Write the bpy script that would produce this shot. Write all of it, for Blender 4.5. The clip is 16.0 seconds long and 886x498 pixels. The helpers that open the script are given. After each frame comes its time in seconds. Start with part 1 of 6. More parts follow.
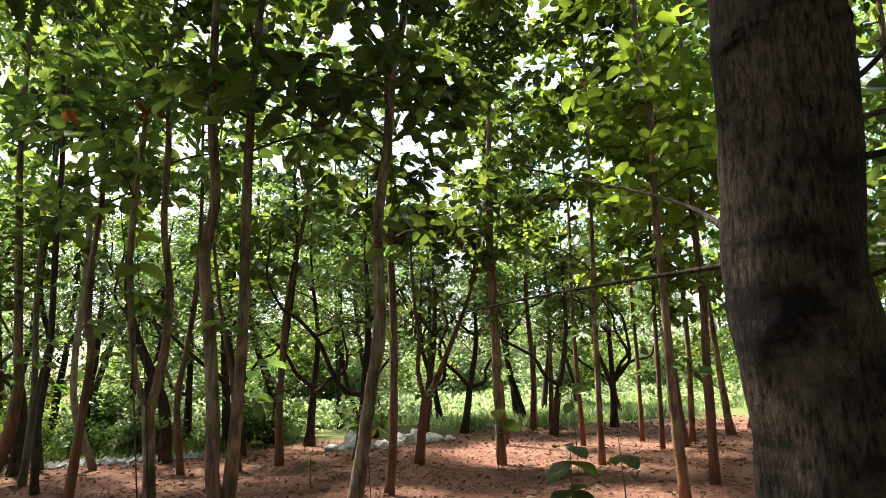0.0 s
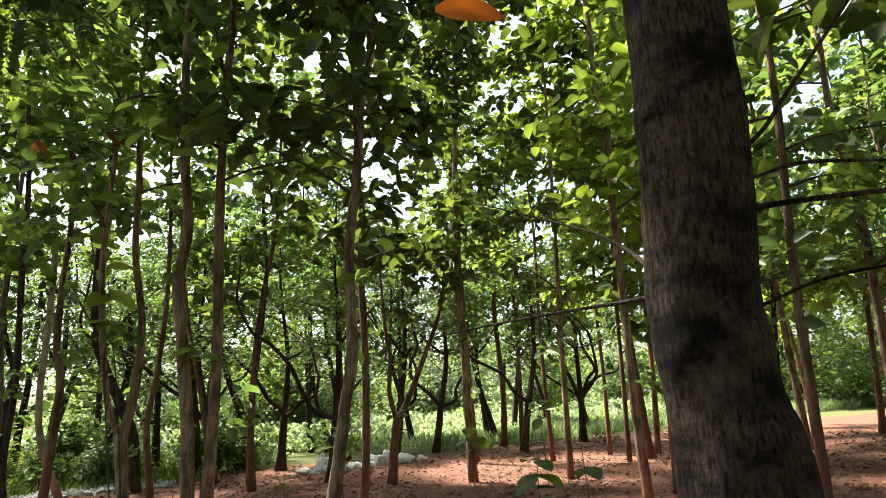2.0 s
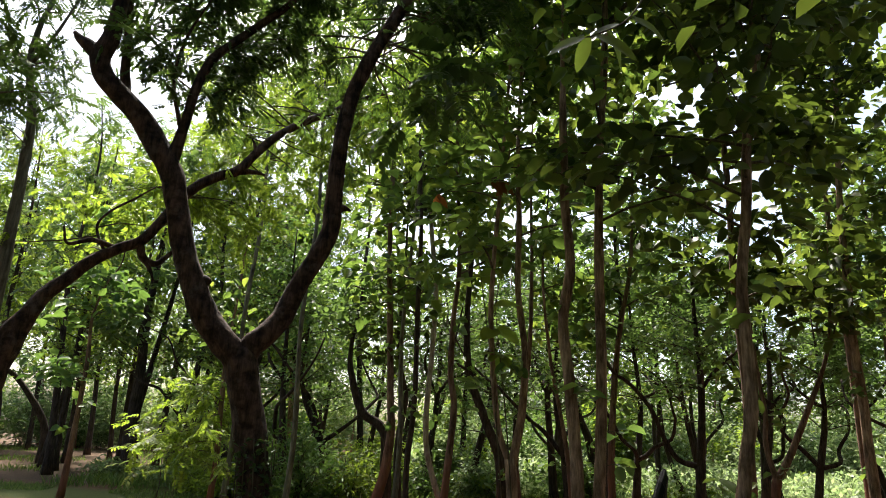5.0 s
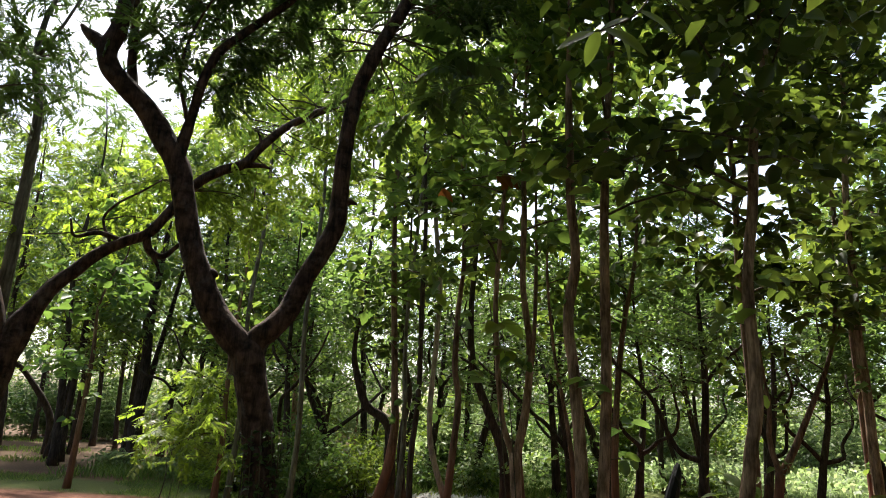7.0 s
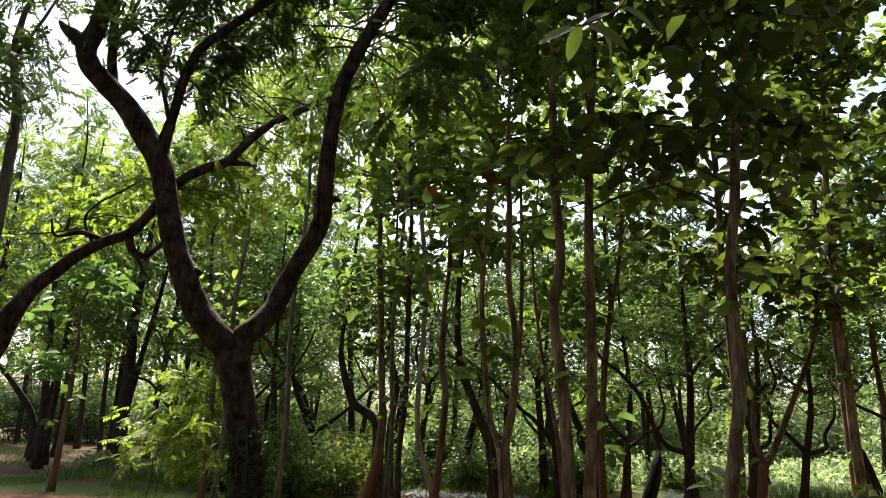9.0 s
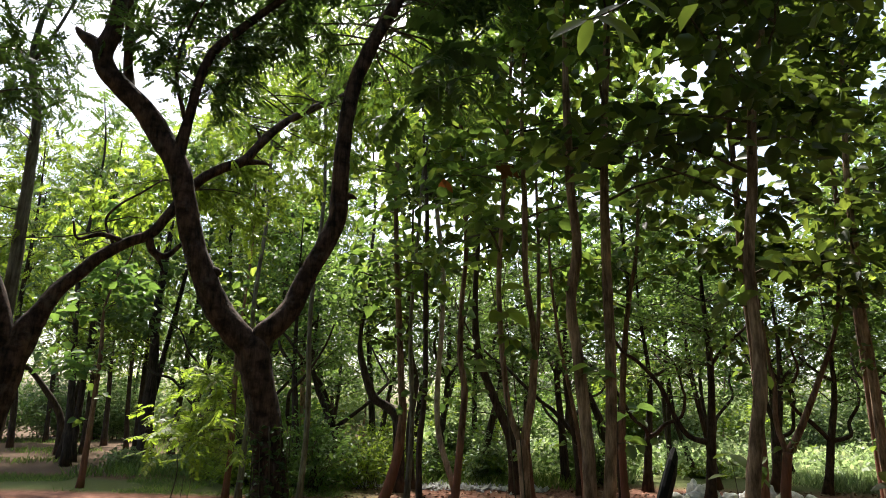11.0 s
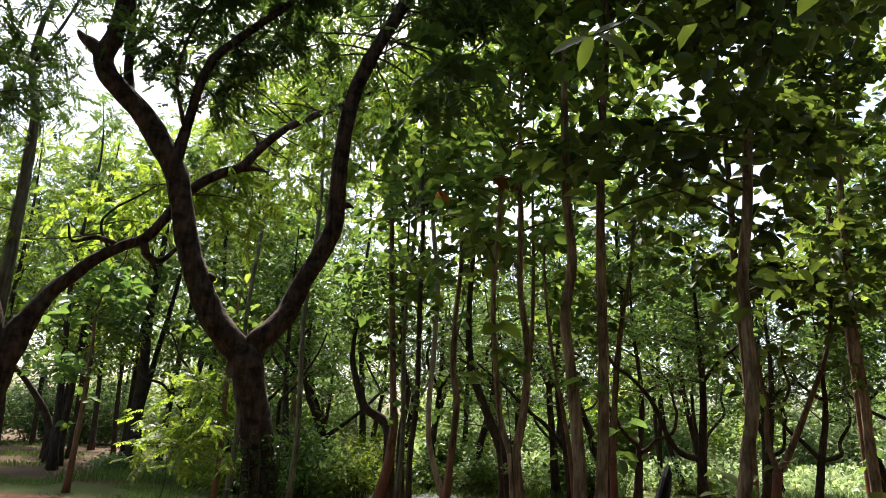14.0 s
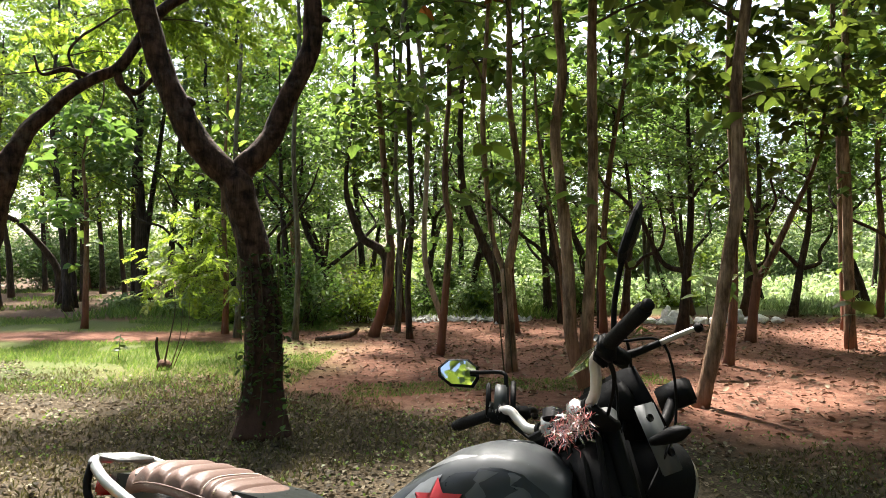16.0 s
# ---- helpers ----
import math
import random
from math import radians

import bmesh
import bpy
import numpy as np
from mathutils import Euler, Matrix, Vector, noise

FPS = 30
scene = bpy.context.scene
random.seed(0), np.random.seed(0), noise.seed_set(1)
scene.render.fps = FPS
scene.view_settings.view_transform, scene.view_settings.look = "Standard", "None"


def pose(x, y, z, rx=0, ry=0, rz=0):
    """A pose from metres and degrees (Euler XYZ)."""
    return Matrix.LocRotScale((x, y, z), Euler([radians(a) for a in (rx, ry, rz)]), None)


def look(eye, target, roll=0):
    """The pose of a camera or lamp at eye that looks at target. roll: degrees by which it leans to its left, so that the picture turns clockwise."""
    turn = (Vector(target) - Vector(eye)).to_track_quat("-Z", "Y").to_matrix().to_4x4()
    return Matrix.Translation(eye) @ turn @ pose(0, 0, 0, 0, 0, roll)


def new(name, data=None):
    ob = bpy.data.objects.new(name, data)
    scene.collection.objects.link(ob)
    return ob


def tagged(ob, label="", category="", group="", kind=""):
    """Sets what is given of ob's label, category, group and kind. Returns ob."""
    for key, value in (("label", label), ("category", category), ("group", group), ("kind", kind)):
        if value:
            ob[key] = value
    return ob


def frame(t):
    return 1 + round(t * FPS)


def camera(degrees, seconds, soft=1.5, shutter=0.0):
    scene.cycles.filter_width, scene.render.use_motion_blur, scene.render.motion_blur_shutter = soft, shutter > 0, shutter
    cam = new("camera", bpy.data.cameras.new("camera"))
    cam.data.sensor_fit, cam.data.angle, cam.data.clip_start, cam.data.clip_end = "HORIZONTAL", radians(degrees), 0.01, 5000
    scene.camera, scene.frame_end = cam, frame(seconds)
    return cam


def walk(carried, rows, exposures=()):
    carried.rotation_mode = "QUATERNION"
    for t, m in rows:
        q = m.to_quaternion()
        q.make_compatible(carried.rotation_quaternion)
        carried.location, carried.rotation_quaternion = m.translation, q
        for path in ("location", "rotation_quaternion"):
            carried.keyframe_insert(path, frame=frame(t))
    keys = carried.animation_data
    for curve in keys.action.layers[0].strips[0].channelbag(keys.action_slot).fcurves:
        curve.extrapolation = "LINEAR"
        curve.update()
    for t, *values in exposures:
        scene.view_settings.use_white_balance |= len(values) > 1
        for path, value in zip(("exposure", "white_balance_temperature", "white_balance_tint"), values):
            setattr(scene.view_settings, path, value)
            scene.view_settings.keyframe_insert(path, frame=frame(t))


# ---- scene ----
cam = camera(68.8, 16.0, soft=0.5)
PATH = [
    (0, (0.770, 0.010, 1.529), (1.584, 1.779, 1.910), -1.7),
    (0.5, (0.772, 0.003, 1.521), (1.620, 1.768, 1.849), -0.3),
    (1, (0.744, -0.041, 1.529), (1.629, 1.695, 1.902), 0.3),
    (1.5, (0.708, -0.115, 1.535), (1.534, 1.654, 1.889), -2.5),
    (2, (0.659, -0.217, 1.531), (1.557, 1.498, 1.964), -3.3),
    (2.5, (0.534, -0.268, 1.564), (1.393, 1.436, 2.095), -3.8),
    (3, (0.290, -0.202, 1.556), (0.778, 1.628, 2.159), -3.5),
    (3.5, (0.138, -0.146, 1.558), (0.241, 1.750, 2.156), 2.1),
    (4, (0.089, -0.106, 1.554), (-0.029, 1.783, 2.172), 1.9),
    (4.5, (0.091, -0.100, 1.550), (0.046, 1.811, 2.111), 2.8),
    (7, (0.065, -0.107, 1.548), (0.010, 1.813, 2.077), 3.1),
    (7.5, (0.068, -0.104, 1.540), (0.024, 1.820, 2.058), 2.8),
    (8, (0.078, -0.106, 1.543), (0.051, 1.811, 2.083), 2),
    (8.5, (0.079, -0.108, 1.545), (0.055, 1.812, 2.075), 3),
    (9, (0.075, -0.108, 1.540), (0.062, 1.814, 2.062), 2.2),
    (9.2, (0.079, -0.107, 1.538), (0.060, 1.815, 2.061), 3.6),
    (11.5, (0.082, -0.135, 1.557), (0.022, 1.793, 2.053), 0.8),
    (12, (0.087, -0.130, 1.558), (0.056, 1.798, 2.062), 1.1),
    (12.5, (0.089, -0.132, 1.549), (0.060, 1.795, 2.055), 1.4),
    (13, (0.080, -0.124, 1.550), (0.054, 1.812, 2.026), 1.2),
    (13.5, (0.070, -0.136, 1.547), (0.053, 1.789, 2.059), 1.6),
    (14, (0.072, -0.137, 1.555), (0.024, 1.782, 2.086), 2.6),
    (14.5, (0.086, -0.121, 1.542), (0.036, 1.811, 2.031), 2.4),
    (15, (0.101, -0.121, 1.513), (0.066, 1.821, 1.966), 1.4),
    (15.5, (0.108, -0.105, 1.452), (0.085, 1.866, 1.777), 1.2),
    (16, (0.114, -0.101, 1.383), (0.095, 1.898, 1.423), -0.1),
]
EXPOSURES = [(0, 2.14), (1, 2.28), (2.5, 2.15), (3.2, 1.70), (4.5, 1.56), (7, 1.56), (14.5, 1.62), (15.5, 1.78), (16, 2.24)]
walk(cam, [(t, look(eye, target, roll)) for t, eye, target, roll in PATH], EXPOSURES)

# ---- light ----
SUN_EL, SUN_AZ = 58.0, -18.0        # degrees; azimuth from +y towards +x
world = bpy.data.worlds.new("sky")
scene.world = world
world.use_nodes = True
wn = world.node_tree.nodes
sky = wn.new("ShaderNodeTexSky")
sky.sky_type = 'NISHITA'
sky.sun_disc = False
sky.sun_elevation, sky.sun_rotation = radians(SUN_EL), radians(SUN_AZ)
sky.air_density, sky.dust_density, sky.ozone_density = 1.0, 3.5, 1.0
wn["Background"].inputs["Strength"].default_value = 0.104
world.node_tree.links.new(sky.outputs["Color"], wn["Background"].inputs["Color"])
sun = new("sun", bpy.data.lights.new("sun", 'SUN'))
sun.data.energy, sun.data.angle, sun.data.color = 5.0, radians(5.5), (1.0, 0.94, 0.86)
sd = Vector((math.sin(radians(SUN_AZ)) * math.cos(radians(SUN_EL)), math.cos(radians(SUN_AZ)) * math.cos(radians(SUN_EL)), math.sin(radians(SUN_EL))))
sun.matrix_basis = look(sd * 60, (0, 0, 0))

# ---- materials ----


def mat(name):
    m = bpy.data.materials.new(name)
    m.use_nodes = True
    nt = m.node_tree
    return m, nt.nodes, nt.links, nt.nodes["Principled BSDF"]


def ramp(nodes, stops):
    r = nodes.new("ShaderNodeValToRGB")
    while len(r.color_ramp.elements) < len(stops):
        r.color_ramp.elements.new(0.5)
    for e, (p, c) in zip(r.color_ramp.elements, stops):
        e.position, e.color = p, (*c, 1)
    return r


def noise_node(nodes, links, vec, scale, detail=4.0, rough=0.6):
    n = nodes.new("ShaderNodeTexNoise")
    n.inputs["Scale"].default_value, n.inputs["Detail"].default_value, n.inputs["Roughness"].default_value = scale, detail, rough
    if vec:
        links.new(vec, n.inputs["Vector"])
    return n


def mix_rgb(nodes, links, fac, a, b, kind='MIX'):
    m = nodes.new("ShaderNodeMix")
    m.data_type, m.blend_type = 'RGBA', kind
    for sock, v in ((m.inputs[0], fac), (m.inputs[6], a), (m.inputs[7], b)):
        if isinstance(v, (int, float)):
            sock.default_value = v
        elif isinstance(v, tuple):
            sock.default_value = (*v, 1)
        else:
            links.new(v, sock)
    return m.outputs[2]


def maths(nodes, links, op, a, b=0.0, clamp=False):
    m = nodes.new("ShaderNodeMath")
    m.operation, m.use_clamp = op, clamp
    for sock, v in ((m.inputs[0], a), (m.inputs[1], b)):
        if isinstance(v, (int, float)):
            sock.default_value = v
        else:
            links.new(v, sock)
    return m.outputs[0]


def leaf_mat(name, dark, light, glow, through_amount=0.45, rough=0.45, odd=None):
    """Leaf: glossy upper skin over a body that lets light through. Colours vary leaf by leaf."""
    m, n, l, b = mat(name)
    geo = n.new("ShaderNodeNewGeometry")
    col = ramp(n, [(0.0, dark), (0.65, light), (1.0, odd or light)])
    l.new(geo.outputs["Random Per Island"], col.inputs[0])
    tc = n.new("ShaderNodeTexCoord")
    nz = noise_node(n, l, tc.outputs["Object"], 1.1, 3.0)
    shade = ramp(n, [(0.3, (0.62, 0.66, 0.6)), (0.7, (1.15, 1.12, 1.0))])
    l.new(nz.outputs[0], shade.inputs[0])
    c = mix_rgb(n, l, 1.0, col.outputs[0], shade.outputs[0], 'MULTIPLY')
    l.new(c, b.inputs["Base Color"])
    b.inputs["Roughness"].default_value = rough
    b.inputs["Specular IOR Level"].default_value = 0.28
    t = n.new("ShaderNodeBsdfTranslucent")
    tcol = mix_rgb(n, l, 1.0, c, glow, 'MULTIPLY')
    l.new(tcol, t.inputs["Color"])
    mx = n.new("ShaderNodeMixShader")
    mx.inputs[0].default_value = through_amount
    l.new(b.outputs[0], mx.inputs[1])
    l.new(t.outputs[0], mx.inputs[2])
    l.new(mx.outputs[0], n["Material Output"].inputs[0])
    return m


def bark_mat(name, dark, light, stain=None, stain_to=1.3, scale=1.0, bump=0.6, lichen=None, blotch=0.5, crisp=0.16, edge=0.14, fibres=(34, 34, 4.5), patches=(7.0, 7.0, 4.0)):
    """Bark: fibres run up the stem, knots and pale patches across; red soil clings to the foot."""
    m, n, l, b = mat(name)
    tc = n.new("ShaderNodeTexCoord")
    mp = n.new("ShaderNodeMapping")
    mp.inputs["Scale"].default_value = tuple(v * scale for v in fibres)
    l.new(tc.outputs["Object"], mp.inputs["Vector"])
    fibre = noise_node(n, l, mp.outputs[0], 1.0, 6.0, 0.7)
    mp2 = n.new("ShaderNodeMapping")
    mp2.inputs["Scale"].default_value = patches
    l.new(tc.outputs["Object"], mp2.inputs["Vector"])
    bands = noise_node(n, l, mp2.outputs[0], 1.0, 4.0, 0.6)
    col = ramp(n, [(0.5 - crisp, dark), (0.5 + crisp, light)])
    l.new(fibre.outputs[0], col.inputs[0])
    tone = ramp(n, [(0.48 - edge, (blotch, blotch * 0.9, blotch * 0.85)), (0.48 + edge, (1.12, 1.08, 1.05))])
    l.new(bands.outputs[0], tone.inputs[0])
    c = mix_rgb(n, l, 1.0, col.outputs[0], tone.outputs[0], 'MULTIPLY')
    if lichen:
        ln = noise_node(n, l, tc.outputs["Object"], 5.0, 5.0, 0.65)
        lr = ramp(n, [(0.55, (0, 0, 0)), (0.68, (1, 1, 1))])
        l.new(ln.outputs[0], lr.inputs[0])
        c = mix_rgb(n, l, maths(n, l, 'MULTIPLY', lr.outputs[0], 0.6), c, lichen)
    if stain:
        geo = n.new("ShaderNodeNewGeometry")
        sep = n.new("ShaderNodeSeparateXYZ")
        l.new(geo.outputs["Position"], sep.inputs[0])
        info = n.new("ShaderNodeObjectInfo")
        wob = maths(n, l, 'MULTIPLY', bands.outputs[0], 1.6)
        top = maths(n, l, 'ADD', wob, maths(n, l, 'MULTIPLY', info.outputs["Random"], 0.8))
        f = maths(n, l, 'SUBTRACT', maths(n, l, 'ADD', top, stain_to - 1.2), sep.outputs[2])
        f = maths(n, l, 'MULTIPLY', f, 1.3, True)
        red = mix_rgb(n, l, fibre.outputs[0], tuple(v * 0.6 for v in stain), tuple(v * 1.3 for v in stain))
        c = mix_rgb(n, l, maths(n, l, 'MULTIPLY', f, 0.88), c, red)
    l.new(c, b.inputs["Base Color"])
    b.inputs["Roughness"].default_value = 0.9
    b.inputs["Specular IOR Level"].default_value = 0.2
    bp = n.new("ShaderNodeBump")
    bp.inputs["Strength"].default_value, bp.inputs["Distance"].default_value = bump, 0.012
    hsum = maths(n, l, 'ADD', fibre.outputs[0], maths(n, l, 'MULTIPLY', bands.outputs[0], 1.5))
    l.new(hsum, bp.inputs["Height"])
    l.new(bp.outputs[0], b.inputs["Normal"])
    return m


def plain_mat(name, color, rough=0.5, metal=0.0, vary=0.15, scale=8.0, bump=0.0):
    m, n, l, b = mat(name)
    tc = n.new("ShaderNodeTexCoord")
    nz = noise_node(n, l, tc.outputs["Object"], scale, 5.0, 0.65)
    r = ramp(n, [(0.3, tuple(v * (1 - vary) for v in color)), (0.7, tuple(min(1, v * (1 + vary)) for v in color))])
    l.new(nz.outputs[0], r.inputs[0])
    l.new(r.outputs[0], b.inputs["Base Color"])
    rr = ramp(n, [(0.3, (rough * 0.8,) * 3), (0.7, (min(1, rough * 1.2),) * 3)])
    l.new(nz.outputs[0], rr.inputs[0])
    l.new(rr.outputs[0], b.inputs["Roughness"])
    b.inputs["Metallic"].default_value = metal
    if bump:
        bp = n.new("ShaderNodeBump")
        bp.inputs["Strength"].default_value, bp.inputs["Distance"].default_value = bump, 0.01
        l.new(nz.outputs[0], bp.inputs["Height"])
        l.new(bp.outputs[0], b.inputs["Normal"])
    return m


TEAK_LEAF = leaf_mat("teak_leaf", (0.026, 0.042, 0.013), (0.060, 0.088, 0.025), (3.05, 2.9, 1.5), 0.40, 0.42, (0.085, 0.115, 0.032))
# lighter copy of the teak leaf: brighter light put into its colour
LIT_LEAF = leaf_mat("lit_teak_leaf", (0.040, 0.070, 0.024), (0.092, 0.140, 0.042), (2.9, 2.9, 1.6), 0.44, 0.42, (0.14, 0.17, 0.045))
NEEM_LEAF = leaf_mat("neem_leaf", (0.026, 0.048, 0.016), (0.055, 0.092, 0.028), (2.8, 2.8, 1.5), 0.32, 0.42)
BRIGHT_LEAF = leaf_mat("bright_leaf", (0.070, 0.106, 0.022), (0.128, 0.172, 0.038), (2.9, 2.9, 1.6), 0.5, 0.45, (0.15, 0.21, 0.03))
BUSH_LEAF = leaf_mat("bush_leaf", (0.048, 0.096, 0.029), (0.106, 0.174, 0.052), (2.75, 2.7, 1.7), 0.34, 0.45)
FAR_LEAF = leaf_mat("far_leaf", (0.046, 0.078, 0.030), (0.098, 0.146, 0.052), (2.85, 2.9, 1.8), 0.42, 0.5)
ORANGE_LEAF = leaf_mat("orange_leaf", (0.30, 0.075, 0.012), (0.42, 0.12, 0.015), (1.5, 1.3, 0.8), 0.4)
WITHERED_LEAF = leaf_mat("withered_leaf", (0.13, 0.048, 0.018), (0.22, 0.085, 0.028), (1.4, 1.2, 0.8), 0.3)
GRASS = leaf_mat("grass_blade", (0.058, 0.098, 0.026), (0.118, 0.168, 0.050), (2.4, 2.6, 1.6), 0.36, 0.5, (0.19, 0.20, 0.085))
LITTER = leaf_mat("dead_leaf", (0.044, 0.032, 0.019), (0.122, 0.090, 0.057), (1.2, 1.1, 1.0), 0.15, 0.75, (0.27, 0.23, 0.165))
DRY_GRASS = leaf_mat("dry_grass_blade", (0.046, 0.046, 0.019), (0.096, 0.090, 0.040), (1.9, 1.9, 1.3), 0.3, 0.6, (0.19, 0.155, 0.095))
RED_LITTER = leaf_mat("soil_stained_leaf", (0.085, 0.042, 0.028), (0.17, 0.088, 0.058), (1.2, 1.1, 1.0), 0.1, 0.8, (0.30, 0.23, 0.17))
# paler than the grass blades: haze and sunlight are put into this colour
LIT_HAZE_LEAF = leaf_mat("lit_haze_growth", (0.12, 0.165, 0.075), (0.20, 0.255, 0.13), (2.3, 2.4, 2.0), 0.45, 0.5, (0.27, 0.30, 0.17))
BARK_TEAK = bark_mat("teak_bark", (0.125, 0.082, 0.050), (0.41, 0.285, 0.190), (0.22, 0.096, 0.055), 0.8, blotch=0.38, edge=0.10, bump=0.9, patches=(6.0, 6.0, 2.6))
BARK_RED = bark_mat("red_stained_bark", (0.085, 0.053, 0.036), (0.27, 0.175, 0.120), (0.185, 0.076, 0.048), 1.35, blotch=0.38, bump=0.9, patches=(6.0, 6.0, 2.6))
BARK_DARK = bark_mat("dark_bark", (0.022, 0.017, 0.014), (0.085, 0.062, 0.05), (0.13, 0.065, 0.042), 0.5, 0.8, 0.8)
BARK_NEEM = bark_mat("neem_bark", (0.011, 0.008, 0.006), (0.112, 0.066, 0.046), (0.070, 0.036, 0.026), 0.7, 0.6, 1.0, (0.12, 0.095, 0.08), blotch=0.3, edge=0.11, patches=(9.0, 9.0, 11.0))
BARK_BIG = bark_mat("old_teak_bark", (0.006, 0.004, 0.003), (0.108, 0.077, 0.055), None, 0, 1.0, 1.0, (0.115, 0.090, 0.066), 0.11, 0.13, 0.09, (90, 90, 26), (3.2, 3.2, 7.5))
BARK_GREY = bark_mat("grey_green_bark", (0.075, 0.072, 0.055), (0.21, 0.20, 0.155), None, 0, 1.0, 0.8)
BARK_PALE = bark_mat("pale_bark", (0.25, 0.21, 0.17), (0.46, 0.40, 0.33), (0.22, 0.12, 0.08), 0.8)
TWIG = bark_mat("twig_bark", (0.045, 0.04, 0.025), (0.13, 0.11, 0.07))

# ---- builders ----


def mesh_of(name, verts, faces, material, smooth=True):
    me = bpy.data.meshes.new(name)
    me.from_pydata([tuple(v) for v in verts], [], faces)
    me.materials.append(material)
    if smooth:
        me.polygons.foreach_set("use_smooth", [True] * len(me.polygons))
    me.update()
    return me


def quads(name, v, material):
    """A mesh of loose leaves: v is (count, 6, 3), two quads that meet at the midrib."""
    c = len(v)
    me = bpy.data.meshes.new(name)
    me.vertices.add(c * 6)
    me.vertices.foreach_set("co", np.ascontiguousarray(v, dtype=np.float32).ravel())
    me.loops.add(c * 8)
    idx = (np.arange(c)[:, None] * 6 + np.array([0, 1, 2, 3, 0, 3, 4, 5])).astype(np.int32)
    me.loops.foreach_set("vertex_index", idx.ravel())
    me.polygons.add(c * 2)
    me.polygons.foreach_set("loop_start", (np.arange(c * 2) * 4).astype(np.int32))
    me.materials.append(material)
    me.update(calc_edges=True)
    return me


def diamonds(name, v, material):
    """Distant leaves and blades: one bent quad each, from the same six corners."""
    c = len(v)
    mid = (v[:, 1] + v[:, 2] + v[:, 4] + v[:, 5]) * 0.25
    w = np.stack([v[:, 0], mid + ((v[:, 1] + v[:, 2]) * 0.5 - mid) * 1.25, v[:, 3], mid + ((v[:, 4] + v[:, 5]) * 0.5 - mid) * 1.25], 1)
    me = bpy.data.meshes.new(name)
    me.vertices.add(c * 4)
    me.vertices.foreach_set("co", np.ascontiguousarray(w, dtype=np.float32).ravel())
    me.loops.add(c * 4)
    me.loops.foreach_set("vertex_index", np.arange(c * 4, dtype=np.int32))
    me.polygons.add(c)
    me.polygons.foreach_set("loop_start", (np.arange(c) * 4).astype(np.int32))
    me.materials.append(material)
    me.update(calc_edges=True)
    return me


def slivers(name, v, material):
    """The farthest leaves: one triangle each."""
    c = len(v)
    mid = (v[:, 0] + v[:, 3]) * 0.5
    w = np.stack([v[:, 0], v[:, 3] + (v[:, 4] - mid) * 0.55, mid + (v[:, 1] - mid) * 1.35], 1)
    me = bpy.data.meshes.new(name)
    me.vertices.add(c * 3)
    me.vertices.foreach_set("co", np.ascontiguousarray(w, dtype=np.float32).ravel())
    me.loops.add(c * 3)
    me.loops.foreach_set("vertex_index", np.arange(c * 3, dtype=np.int32))
    me.polygons.add(c)
    me.polygons.foreach_set("loop_start", (np.arange(c) * 3).astype(np.int32))
    me.materials.append(material)
    me.update(calc_edges=True)
    return me


def broad_leaves(name, v, material):
    """Near leaves: each half a six-cornered sheet with a rounded rim, joined at the midrib."""
    c = len(v)
    P, a, b, t, d, e = (v[:, i] for i in range(6))
    mid = (P + t) * 0.5
    rim = lambda p, q, r, k: (p + q) * 0.5 + (r - mid) * k
    w = np.stack([P, rim(P, a, a, 0.16), a, b, rim(b, t, b, 0.12), t, rim(d, t, d, 0.12), d, e, rim(P, e, e, 0.16)], 1)
    me = bpy.data.meshes.new(name)
    me.vertices.add(c * 10)
    me.vertices.foreach_set("co", np.ascontiguousarray(w, dtype=np.float32).ravel())
    me.loops.add(c * 12)
    idx = (np.arange(c)[:, None] * 10 + np.array([0, 1, 2, 3, 4, 5, 0, 5, 6, 7, 8, 9])).astype(np.int32)
    me.loops.foreach_set("vertex_index", idx.ravel())
    me.polygons.add(c * 2)
    me.polygons.foreach_set("loop_start", (np.arange(c * 2) * 6).astype(np.int32))
    me.materials.append(material)
    me.update(calc_edges=True)
    return me


def unit(a):
    return a / np.maximum(np.linalg.norm(a, axis=-1, keepdims=True), 1e-6)


def leaf_verts(P, D, N, L, W, fold=0.22, droop=0.18):
    """Six corners a leaf: stalk end, two left, tip, two right. P stalk end, D way to the tip, N upper side."""
    D = unit(D)
    S = unit(np.cross(N, D))
    N = np.cross(D, S)
    L, W = L[:, None], W[:, None]
    a = P + D * L * 0.30 + S * W * 0.50 + N * W * fold
    b = P + D * L * 0.70 + S * W * 0.40 + N * (W * fold - L * droop * 0.4)
    t = P + D * L - N * L * droop
    c = P + D * L * 0.70 - S * W * 0.40 + N * (W * fold - L * droop * 0.4)
    d = P + D * L * 0.30 - S * W * 0.50 + N * W * fold
    return np.stack([P, a, b, t, c, d], axis=1)


def spline(pts, steps):
    """Smooth line (Catmull-Rom) through rows of x, y, z, radius."""
    p = np.array(pts, float)
    if len(p) < 3:
        u = np.linspace(0, 1, steps + 1)[:, None]
        return p[0] * (1 - u) + p[-1] * u
    q = np.vstack([2 * p[0] - p[1], p, 2 * p[-1] - p[-2]])
    out = []
    for i in range(1, len(q) - 2):
        for k in range(steps):
            u = k / steps
            a, b, c, d = q[i - 1], q[i], q[i + 1], q[i + 2]
            out.append(0.5 * (2 * b + (c - a) * u + (2 * a - 5 * b + 4 * c - d) * u * u + (3 * b - a - 3 * c + d) * u ** 3))
    out.append(p[-1])
    out = np.array(out)
    out[:, 3] = np.maximum(out[:, 3], 0.002)
    return out


